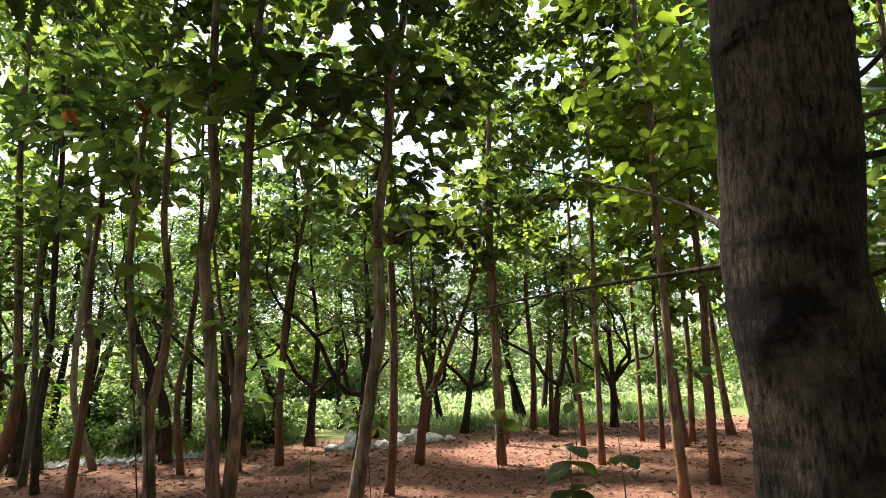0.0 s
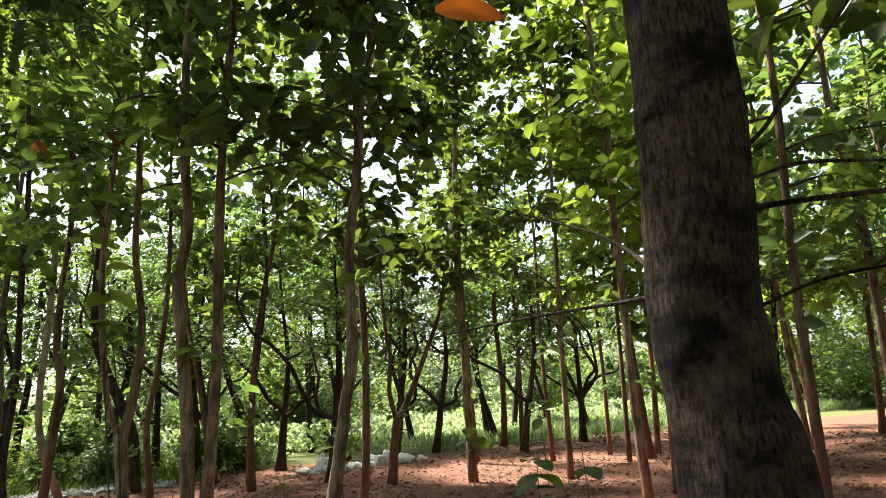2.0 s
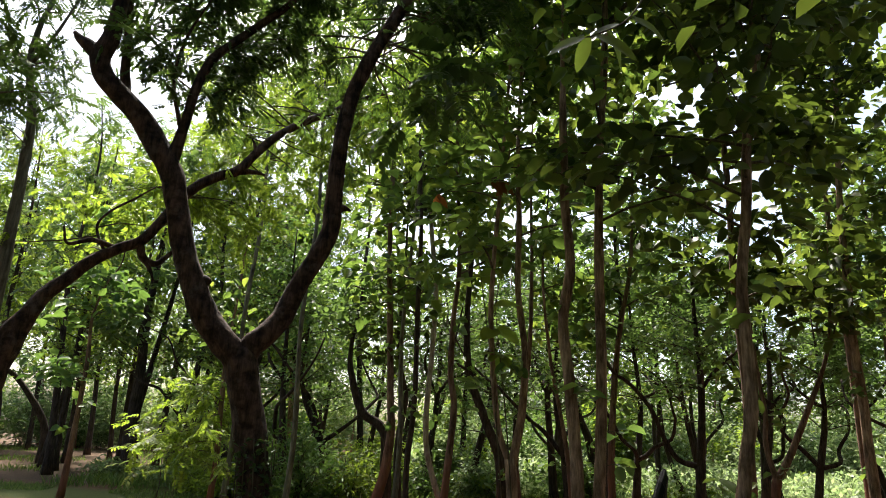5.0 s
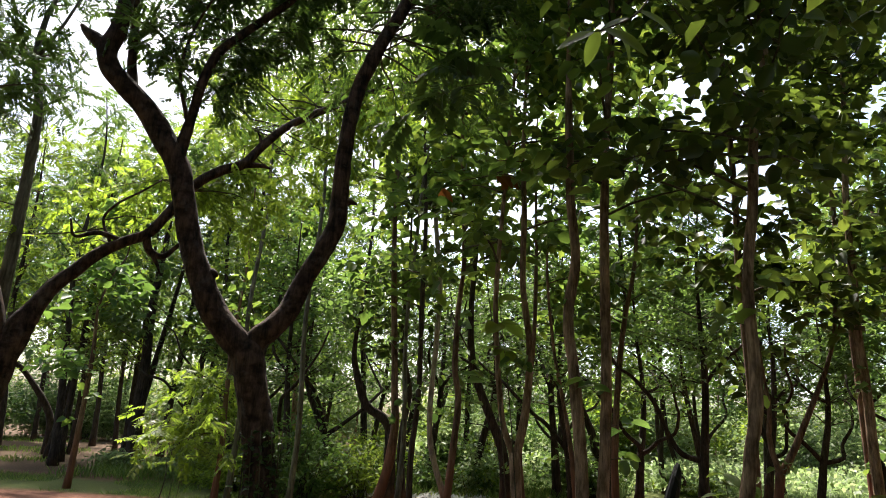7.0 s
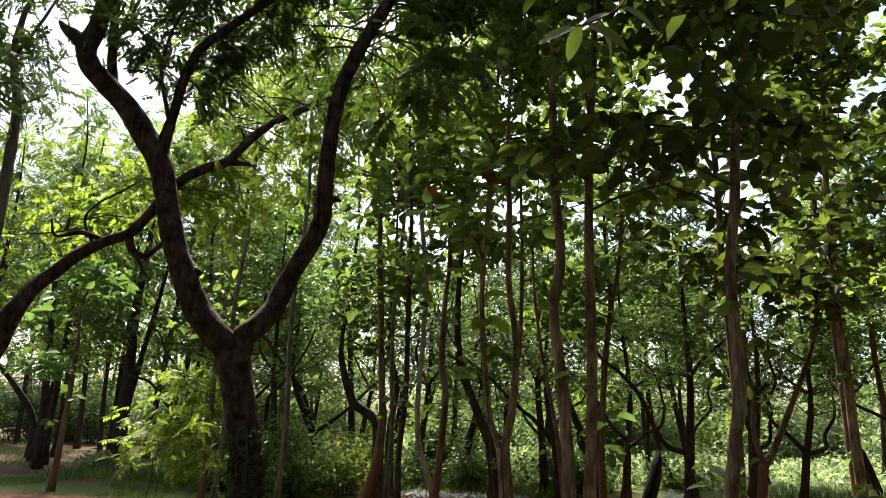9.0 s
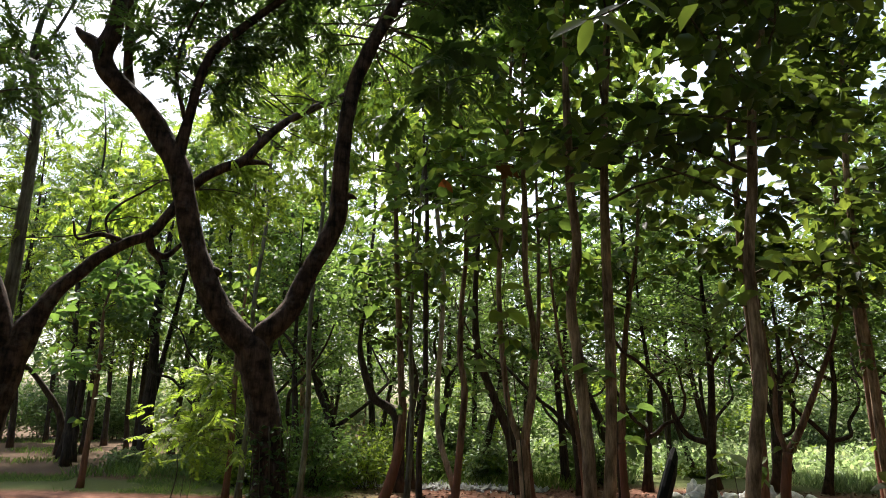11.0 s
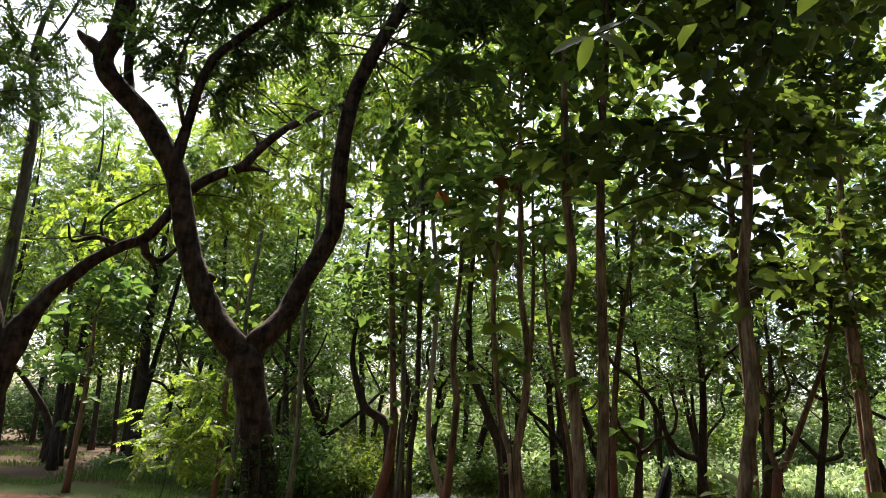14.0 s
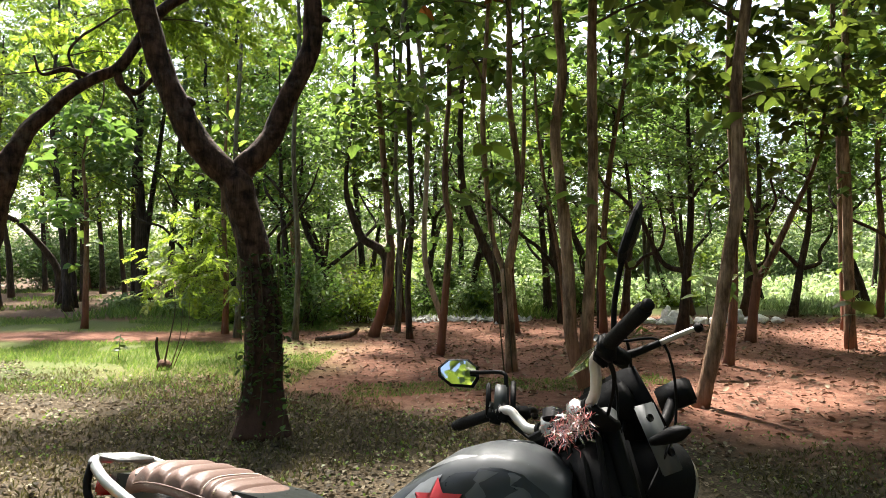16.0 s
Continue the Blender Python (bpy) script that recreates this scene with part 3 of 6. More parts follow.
    teak([[(-7.51, 13.39, 0, 0.109), (-7.5, 13.4, 1.21, 0.088), (-7.51, 13.4, 2.64, 0.068), (-7.56, 13.36, 3.59, 0.055), (-7.43, 13.44, 4.35, 0.034), (-7.24, 13.54, 4.89, 0.021)]], 29, BARK_RED, top=6, z0=2.0, count=16, per=30, reach=1.2, mat=BUSH_LEAF)
    # stems further right
    # BRIGHT_LEAF puts the sun on these crowns into the leaf colour
    teak([[(9.22, 11.63, 0, 0.115), (9.18, 11.65, 1.85, 0.089), (9.18, 11.65, 3.08, 0.077), (9.23, 11.62, 4.9, 0.059)]], 31, BARK_RED, thin=0.54, top=10, z0=3.2, mat=BRIGHT_LEAF)
    teak([[(7.74, 9.12, 0, 0.123), (7.77, 9.1, 1.64, 0.091), (7.79, 9.08, 2.72, 0.082), (7.84, 9.05, 4.15, 0.068), (7.89, 9.01, 6.3, 0.055)]], 32, thin=0.54, top=10, z0=3.0, count=34)
    teak([[(10.66, 11.48, 0, 0.101), (10.69, 11.46, 1.7, 0.08), (10.68, 11.46, 3.1, 0.067)]], 33, BARK_RED, thin=0.54, top=9.5, z0=3.2, mat=BRIGHT_LEAF)
    teak([[(10.0, 10.15, 0, 0.103), (10.04, 10.12, 1.77, 0.085), (10.06, 10.1, 2.91, 0.073), (10.11, 10.06, 4.57, 0.056)]], 34, BARK_RED, thin=0.54, top=9.5, z0=3.2, mat=BRIGHT_LEAF)
    teak([[(6.65, 6.16, 0, 0.138), (6.62, 6.19, 1.07, 0.11), (6.62, 6.18, 2.18, 0.099), (6.62, 6.18, 3.51, 0.09), (6.65, 6.15, 4.94, 0.082), (6.6, 6.21, 5.79, 0.072), (6.6, 6.21, 6.84, 0.063)]], 35, thin=0.54, top=11, z0=3.8, count=30, reach=1.4, mat=BRIGHT_LEAF)
    teak([[(11.21, 10.6, 0, 0.158), (11.28, 10.54, 1.65, 0.125), (11.29, 10.53, 3.0, 0.092)]], 36, thin=0.54, top=10, z0=3.2, mat=BRIGHT_LEAF)
    teak([[(7.75, 6.75, 0, 0.165), (7.78, 6.72, 1.55, 0.112), (7.81, 6.69, 2.42, 0.1), (7.8, 6.7, 3.75, 0.08), (7.83, 6.67, 5.34, 0.065), (7.9, 6.6, 7.2, 0.05)]], 37, BARK_RED, thin=0.54, top=10.5, z0=3.4, count=34, mat=BRIGHT_LEAF)
    teak([[(14.77, 12.21, 0, 0.131), (14.93, 12.03, 1.23, 0.115), (15.11, 11.83, 2.96, 0.082)]], 38, BARK_RED, thin=0.54, top=10, z0=3.2, mat=BRIGHT_LEAF)
    teak([[(6.4, 3.7, 0, 0.085), (6.42, 3.68, 1.2, 0.066), (6.44, 3.64, 2.6, 0.06), (6.5, 3.55, 4.4, 0.05)]], 39, BARK_RED, top=9, z0=2.6, count=26, reach=1.8, mat=LIT_LEAF)
    # dark stems round the clearing
    for k, s in enumerate([
            [(11.1, 16.98, 0, 0.196), (10.98, 17.06, 0.68, 0.142), (10.77, 17.19, 1.57, 0.115), (10.73, 17.22, 2.33, 0.09)],
            [(6.35, 20.11, 0, 0.13), (6.28, 20.13, 1.09, 0.115), (6.37, 20.11, 2.5, 0.09)],
            [(7.05, 20.1, 0, 0.15), (6.74, 20.21, 0.91, 0.12), (6.5, 20.26, 1.9, 0.09)],
            [(7.89, 20.62, 0, 0.126), (7.66, 20.7, 1.44, 0.1), (7.56, 20.74, 2.53, 0.08)],
            [(12.22, 19.12, 0, 0.177), (12.03, 19.23, 1.24, 0.147), (11.84, 19.34, 2.56, 0.108), (11.64, 19.46, 3.73, 0.08)],
            [(14.68, 22.31, 0, 0.127), (14.84, 22.21, 2.29, 0.104)],
            [(3.23, 13.35, 0, 0.096), (3.24, 13.35, 1.32, 0.078), (3.42, 13.32, 2.9, 0.066), (3.54, 13.29, 4.33, 0.055)],
            [(3.86, 17.35, 0, 0.31), (3.76, 17.37, 1.31, 0.217), (3.46, 17.43, 2.18, 0.14), (3.21, 17.47, 3.35, 0.094)],
            [(6.97, 22.03, 0, 0.141), (6.82, 22.08, 1.41, 0.11), (6.77, 22.09, 3.14, 0.091)],
            [(11.49, 16.2, 0, 0.12), (11.56, 16.15, 2.7, 0.094), (11.56, 16.15, 4.05, 0.069)],
            [(10.71, 15.98, 0, 0.135), (10.78, 15.93, 1.14, 0.118), (10.77, 15.94, 2.25, 0.1)]]):
        teak([s], 50 + k, BARK_DARK if k not in (9, 10) else BARK_RED, top=8.5 + k % 4, z0=2.6, count=34, per=45, reach=2.0, leaf=0.22, name="woodland_tree", label="dark-stemmed woodland tree at the edge of the clearing", mat=FAR_LEAF, sides=8)
    for k, s in enumerate([
            [(-13.53, 22.45, 0, 0.207), (-13.64, 22.38, 1.29, 0.184), (-14.48, 21.88, 2.64, 0.15), (-15.03, 21.54, 3.2, 0.104)],
            [(-17.23, 25.4, 0, 0.189), (-17.32, 25.34, 1.72, 0.162), (-17.49, 25.22, 3.28, 0.135)],
            [(-18.94, 30.27, 0, 0.172), (-19, 30.24, 2.05, 0.141)],
            [(-15.28, 28.55, 0, 0.199), (-15.33, 28.52, 1.76, 0.17), (-15.44, 28.46, 3.51, 0.128)],
            [(-8.82, 18.9, 0, 0.386), (-8.94, 18.85, 1.3, 0.312), (-8.95, 18.84, 2.79, 0.257), (-9.03, 18.81, 4.12, 0.185)],
            [(-12.44, 24.9, 0, 0.147), (-12.57, 24.83, 1.71, 0.122)]]):
        teak([s], 70 + k, BARK_DARK, top=9 + k % 3, z0=2.8, count=40, per=50, reach=2.6, leaf=0.24, name="woodland_tree", label="dark-stemmed woodland tree beyond the earth track", mat=FAR_LEAF, sides=8)


def forked_tree():
    """The big neem with a Y of two limbs, in front."""
    small = dict(leaf=0.175, frond=14)
    plant("forked_tree", "large dark-barked tree forking into two heavy limbs", "tree", [
        [(-1.40, 5.13, 0, 0.185), (-1.40, 5.13, 0.31, 0.164), (-1.38, 5.14, 0.76, 0.142), (-1.39, 5.14, 1.04, 0.134), (-1.43, 5.12, 1.31, 0.125), (-1.49, 5.11, 1.59, 0.124), (-1.565, 5.08, 1.90, 0.127), (-1.60, 5.08, 2.06, 0.125), (-1.61, 5.08, 2.16, 0.07)],
        [(-1.55, 5.09, 1.80, 0.09), (-1.62, 5.07, 2.03, 0.112), (-1.75, 5.03, 2.18, 0.115), (-1.90, 4.99, 2.36, 0.109), (-2.01, 4.96, 2.58, 0.103), (-2.10, 4.93, 2.79, 0.096), (-2.17, 4.91, 3.02, 0.089), (-2.25, 4.89, 3.31, 0.089), (-2.33, 4.87, 3.55, 0.098), (-2.45, 4.84, 3.73, 0.101), (-2.61, 4.79, 3.96, 0.090), (-2.83, 4.73, 4.19, 0.085), (-2.95, 4.69, 4.32, 0.081), (-3.00, 4.68, 4.47, 0.084), (-2.95, 4.69, 4.67, 0.076), (-2.94, 4.70, 4.87, 0.066), (-2.93, 4.70, 5.04, 0.059), (-2.85, 4.75, 5.9, 0.042), (-2.6, 4.9, 7.0, 0.02)],
        [(-1.58, 5.08, 1.85, 0.08), (-1.57, 5.09, 2.06, 0.094), (-1.53, 5.10, 2.17, 0.095), (-1.44, 5.12, 2.25, 0.092), (-1.33, 5.15, 2.41, 0.083), (-1.24, 5.18, 2.67, 0.081), (-1.12, 5.21, 2.93, 0.080), (-1.03, 5.24, 3.20, 0.079), (-1.02, 5.24, 3.46, 0.075), (-1.02, 5.24, 3.78, 0.071), (-1.00, 5.24, 4.11, 0.067), (-0.96, 5.26, 4.46, 0.067), (-0.88, 5.28, 4.76, 0.068), (-0.76, 5.31, 5.09, 0.064), (-0.61, 5.35, 5.44, 0.060), (-0.45, 5.40, 5.85, 0.050), (-0.22, 5.47, 6.45, 0.035), (0.0, 5.6, 7.6, 0.02)],
        [(-2.34, 4.87, 3.58, 0.062), (-2.30, 4.88, 3.85, 0.046), (-2.27, 4.88, 4.05, 0.041), (-2.24, 4.89, 4.34, 0.039), (-2.16, 4.92, 4.63, 0.040), (-1.98, 4.97, 4.87, 0.036), (-1.77, 5.03, 5.12, 0.033), (-1.59, 5.08, 5.34, 0.029), (-1.37, 5.14, 5.70, 0.020), (-1.2, 5.2, 6.2, 0.01)],
        [(-2.99, 4.68, 4.42, 0.078), (-3.03, 4.67, 4.50, 0.070), (-3.10, 4.65, 4.565, 0.058), (-3.17, 4.63, 4.61, 0.040), (-3.225, 4.62, 4.67, 0.016)],
        [(-2.80, 4.80, 4.10, 0.05), (-2.86, 4.90, 4.30, 0.043), (-2.91, 4.92, 4.51, 0.040), (-2.94, 4.92, 4.79, 0.038), (-2.98, 4.91, 5.13, 0.036), (-3.06, 4.9, 5.83, 0.026), (-3.0, 5, 7.2, 0.012)],
        [(-1.03, 5.24, 3.38, 0.05), (-0.96, 5.255, 3.41, 0.040), (-0.92, 5.26, 3.415, 0.026), (-0.87, 5.28, 3.40, 0.008)],
        [(-2.03, 4.955, 2.61, 0.06), (-1.96, 4.97, 2.64, 0.056), (-1.92, 4.985, 2.645, 0.038), (-1.895, 4.99, 2.64, 0.010)],
        [(-2.31, 4.87, 3.95, 0.02), (-2.45, 4.9, 4.4, 0.015), (-2.42, 4.95, 4.9, 0.012), (-2.2, 5.0, 5.5, 0.006)],
        # unseen limb toward the camera, added to shade the motorcycle
        [(-0.45, 5.4, 5.85, 0.032), (-0.55, 4.7, 6.3, 0.026), (-0.6, 3.9, 6.5, 0.018), (-0.5, 2.9, 6.5, 0.008)]],
        BARK_NEEM, NEEM_LEAF, 5, [
        dict(count=60, per=36, z0=4.9, z1=7.4, reach=1.7, rise=(0.0, 0.8), sag=0.3, spread=0.12, on=[2], thick=0.012, start=0.3, out=(1.4, 3.4), **small),
        dict(count=40, per=34, z0=4.1, z1=6.0, reach=0.8, rise=(-0.1, 0.8), sag=0.4, spread=0.10, on=[3, 8], thick=0.007, start=0.2, out=(2.0, 3.8), **small),
        # leaves of the added limb that shades the motorcycle
        dict(count=7, per=36, z0=6.1, z1=6.6, reach=1.5, rise=(-0.1, 0.4), spread=0.15, on=[9], thick=0.010, leaf=0.24, frond=12),
        dict(count=9, per=34, z0=5.4, z1=6.8, reach=1.3, sag=0.5, spread=0.12, on=[1, 5], thick=0.012, **small)], sides=20, rough=0.15, steps=7, limb_sides=14)
    # the neighbour whose bough crosses behind
    plant("spreading_tree", "dark tree with a long bough crossing to the side", "tree", [
        [(-4.55, 5.85, 0, 0.25), (-4.48, 5.88, 0.6, 0.205), (-4.36, 5.95, 1.3, 0.18), (-4.26, 6.01, 1.92, 0.149), (-4.17, 6.07, 2.25, 0.122), (-4.09, 6.12, 2.48, 0.090), (-4.02, 6.17, 2.67, 0.076), (-3.89, 6.25, 2.85, 0.069), (-3.73, 6.36, 3.09, 0.062), (-3.53, 6.48, 3.28, 0.057), (-3.35, 6.59, 3.41, 0.055), (-3.23, 6.67, 3.63, 0.055), (-3.03, 6.80, 4.05, 0.056), (-2.81, 6.94, 4.31, 0.055), (-2.58, 7.09, 4.48, 0.055), (-2.43, 7.18, 4.75, 0.051), (-2.22, 7.32, 5.08, 0.049), (-1.93, 7.51, 5.38, 0.046), (-1.62, 7.71, 5.65, 0.040), (-1.22, 7.96, 6.01, 0.030), (-0.63, 8.34, 6.41, 0.018)],
        [(-4.26, 6.01, 1.95, 0.11), (-4.42, 5.95, 2.5, 0.10), (-4.75, 5.8, 3.4, 0.085), (-5.1, 5.7, 4.8, 0.06), (-5.2, 5.7, 7.2, 0.02)],
        [(-2.60, 7.08, 4.46, 0.044), (-2.44, 7.18, 4.50, 0.028), (-2.31, 7.26, 4.50, 0.008)],
        [(-3.36, 6.59, 3.40, 0.045), (-3.31, 6.62, 3.23, 0.042), (-3.19, 6.70, 3.19, 0.034), (-3.06, 6.78, 3.36, 0.020), (-2.98, 6.85, 3.40, 0.008)],
        [(-3.31, 6.62, 3.24, 0.03), (-3.22, 6.64, 3.10, 0.02), (-3.17, 6.66, 2.98, 0.008)],
        [(-3.53, 6.48, 3.28, 0.03), (-3.76, 6.38, 3.34, 0.026), (-3.96, 6.30, 3.27, 0.017), (-4.02, 6.27, 3.45, 0.010)],
        [(-3.62, 6.43, 3.20, 0.018), (-3.78, 6.45, 3.50, 0.014), (-3.70, 6.5, 3.70, 0.013), (-3.50, 6.6, 3.90, 0.011), (-3.35, 6.7, 4.08, 0.006)],
        [(-2.43, 7.18, 4.72, 0.03), (-2.46, 7.16, 4.86, 0.018), (-2.50, 7.15, 4.93, 0.006)]],
        BARK_NEEM, BRIGHT_LEAF, 6, [
        dict(count=20, per=26, z0=3.8, z1=7.0, reach=1.3, spread=0.14, on=[1], thick=0.014, leaf=0.24, frond=14, mat=NEEM_LEAF),
        dict(count=32, per=22, z0=3.2, z1=6.2, reach=1.9, rise=(-0.1, 0.6), spread=0.13, on=[0, 6], thick=0.010, leaf=0.22, frond=14, start=0.45, out=(1.9, 2.4)),
        dict(count=26, per=25, z0=4.9, z1=6.4, reach=2.5, rise=(0.1, 0.8), spread=0.16, on=[0], thick=0.012, leaf=0.24, frond=14, start=0.3, out=(2.2, 2.6))], sides=16, rough=0.17, steps=6, limb_sides=9)
    # slim leafy stem beside it
    plant("slim_tree", "slim grey-green stem with sparse feathery leaves", "tree", [
        [(-4.80, 6.6, 0, 0.10), (-4.76, 6.55, 1.5, 0.082), (-4.76, 6.55, 3.02, 0.070), (-4.77, 6.55, 3.33, 0.066), (-4.78, 6.54, 3.85, 0.061), (-4.80, 6.54, 4.32, 0.056), (-4.84, 6.53, 4.86, 0.050), (-4.98, 6.50, 5.42, 0.041), (-4.98, 6.50, 5.94, 0.033), (-4.91, 6.52, 6.41, 0.027), (-4.8, 6.5, 7.6, 0.012)],
        [(-4.97, 6.50, 5.45, 0.025), (-4.75, 6.52, 5.95, 0.018), (-4.55, 6.55, 6.6, 0.008)]],
        BARK_GREY, NEEM_LEAF, 8, [dict(count=34, per=22, z0=3.6, z1=7.4, reach=0.95, sag=0.6, spread=0.10, on=[0, 1], thick=0.008, leaf=0.17, frond=12)], sides=10, rough=0.1, steps=5)


def big_trunk():
    """The old stem beside the camera at the start."""
    plant("old_teak_tree", "thick old trunk with dark fissured bark close by", "tree", [
        [(1.95, 0.82, 0, 0.20), (1.945, 0.825, 0.6, 0.165), (1.94, 0.83, 1.0, 0.152), (1.935, 0.835, 1.33, 0.143), (1.925, 0.845, 1.44, 0.133), (1.918, 0.852, 1.52, 0.130), (1.914, 0.858, 1.61, 0.134), (1.912, 0.86, 1.70, 0.128), (1.917, 0.855, 1.80, 0.127), (1.924, 0.845, 1.97, 0.128), (1.93, 0.838, 2.17, 0.131), (1.932, 0.835, 2.36, 0.127), (1.93, 0.85, 4, 0.10), (1.88, 0.9, 6, 0.08), (1.88, 0.9, 9, 0.03)],
        [(1.93, 0.84, 1.90, 0.012), (2.0, 0.73, 1.915, 0.0075), (2.12, 0.62, 1.92, 0.007), (2.45, 0.5, 1.95, 0.006), (2.85, 0.35, 1.98, 0.004)],
        [(1.93, 0.84, 1.98, 0.006), (2.0, 0.73, 1.99, 0.004), (2.1, 0.65, 2.01, 0.0045), (2.45, 0.5, 2.0, 0.003)],
        [(1.93, 0.84, 1.66, 0.008), (1.985, 0.75, 1.69, 0.0045), (2.1, 0.65, 1.74, 0.004), (2.4, 0.5, 1.78, 0.003)],
        [(1.93, 0.84, 2.02, 0.009), (2.0, 0.72, 2.08, 0.0055), (2.08, 0.66, 2.2, 0.005), (2.3, 0.55, 2.5, 0.004)],
        [(1.86, 0.92, 1.735, 0.009), (1.83, 1.05, 1.735, 0.0055), (1.80, 1.5, 1.745, 0.0042), (1.85, 2.2, 1.76, 0.0028)],
        [(1.83, 0.93, 1.80, 0.008), (1.9, 1.1, 1.9, 0.005), (2.05, 1.45, 2.05, 0.004), (2.05, 2.15, 2.35, 0.0028)]],
        BARK_BIG, TEAK_LEAF, 3, [dict(count=50, per=44, z0=4.1, z1=8.5, reach=2.4, leaf=0.28, width=0.66, spread=0.18, on=[0])], sides=64, rough=0.085, steps=14, limb_sides=8)


def forest_ring():
    """The wood that closes the view on every side, tree by tree."""
    rng = np.random.default_rng(77)
    placed = []
    tries = 0
    while len(placed) < 150 and tries < 4000:
        tries += 1
        az = rng.uniform(-180, 180)
        front = -50 < az < 72
        d = rng.uniform(16, 48) if front else rng.uniform(10, 40)
        # sparser off the front arc: unseen trees, added to close off light
        if not front and rng.random() < 0.55:
            continue
        if -52 < az < -10 and d < 22:
            continue
        x, y = d * math.sin(radians(az)), d * math.cos(radians(az))
        # the glade and the track stay open
        if front and (-5 < x < 26 and 12 < y < 32) or (-22 < x < 2 and 8 < y < 15) or (x < -9 and 14 < y < 22) or (-34 < x < -6 and 22 < y < 33):
            continue
        if any((x - a) ** 2 + (y - b) ** 2 < (2.2 if d < 25 else 3.0) ** 2 for a, b in placed):
            continue
        placed.append((x, y))
        k = len(placed)
        h = rng.uniform(9, 14)
        r = rng.uniform(0.09, 0.2)
        lx, ly = rng.normal() * 0.5, rng.normal() * 0.5
        stem = [(x, y, 0, r * 1.25), (x + lx * 0.2, y + ly * 0.2, 1.2, r), (x + lx * 0.5, y + ly * 0.5, 2.8, r * 0.85), (x + lx, y + ly, 5, r * 0.65)]
        far = d > 26
        # paler, brighter leaves on the left bearing stand in for lit haze
        teak([stem], 200 + k, (BARK_DARK, BARK_TEAK, BARK_RED)[k % 3], top=h, z0=1.6 if far else 2.4, count=56 if front else 20, per=80 if far and front else 50, reach=2.9 if far else 2.3, leaf=0.27 if far and front else 0.26 if front else 0.4, tiny=far, name="woodland_tree", label="woodland tree in the dense green wood around", mat=(LIT_HAZE_LEAF, BRIGHT_LEAF, FAR_LEAF, BUSH_LEAF)[k % 4] if -60 < az < -14 else (FAR_LEAF, BRIGHT_LEAF, FAR_LEAF, NEEM_LEAF)[k % 4], sides=7, steps=3)


stems_forest()
forked_tree()
big_trunk()
forest_ring()


def right_rows():
    """The rows of the plantation that run on past the old trunk."""
    rng = np.random.default_rng(15)
    for k, (x, y) in enumerate([(11.2, 7.6), (13.2, 4.6), (13.6, 8.8), (15.4, 3.0), (15.6, 6.6), (17.5, 9.5), (17.2, 3.8), (10.6, 10.2), (13.2, 11.4)]):
        lx, ly = rng.normal() * 0.25, rng.normal() * 0.25
        teak([[(x, y, 0, 0.16), (x + lx * 0.4, y + ly * 0.4, 1.3, 0.12), (x + lx, y + ly, 3.6, 0.09)]], 160 + k, (BARK_TEAK, BARK_RED)[k % 2], top=9 + k % 3, z0=2.8, count=26, per=32, reach=1.8, leaf=0.26, sides=8, mat=LIT_LEAF)


right_rows()


def trees_behind():
    """Mostly unseen plantation trees behind and beside the camera, added to shade the foreground."""
    rng = np.random.default_rng(12)
    spots = [(-2.6, -2.2), (0.9, -3.0), (3.6, -2.0), (-5.2, -0.8), (-6.6, 2.2), (5.6, 0.2), (-1.0, -5.6), (3.0, -5.8), (6.6, -4.0), (-5.2, -5.0), (8.6, 2.6), (-8.4, -2.4), (0.8, -9.0), (5.5, -9.0), (-4.5, -9.5), (9.8, -1.5), (-9.5, 4.5), (11.0, 5.5)]
    for k, (x, y) in enumerate(spots):
        lx, ly = rng.normal() * 0.3, rng.normal() * 0.3
        teak([[(x, y, 0, 0.15), (x + lx * 0.3, y + ly * 0.3, 1.5, 0.11), (x + lx, y + ly, 4.0, 0.09)]], 130 + k, (BARK_TEAK, BARK_RED)[k % 2], top=9.5 + k % 3, z0=2.7, count=26 if x > 8 or y < -4 else 44, per=40, reach=2.4, leaf=0.30, sides=8, sprouts=0, mat=LIT_LEAF if x > 8 else None)


trees_behind()


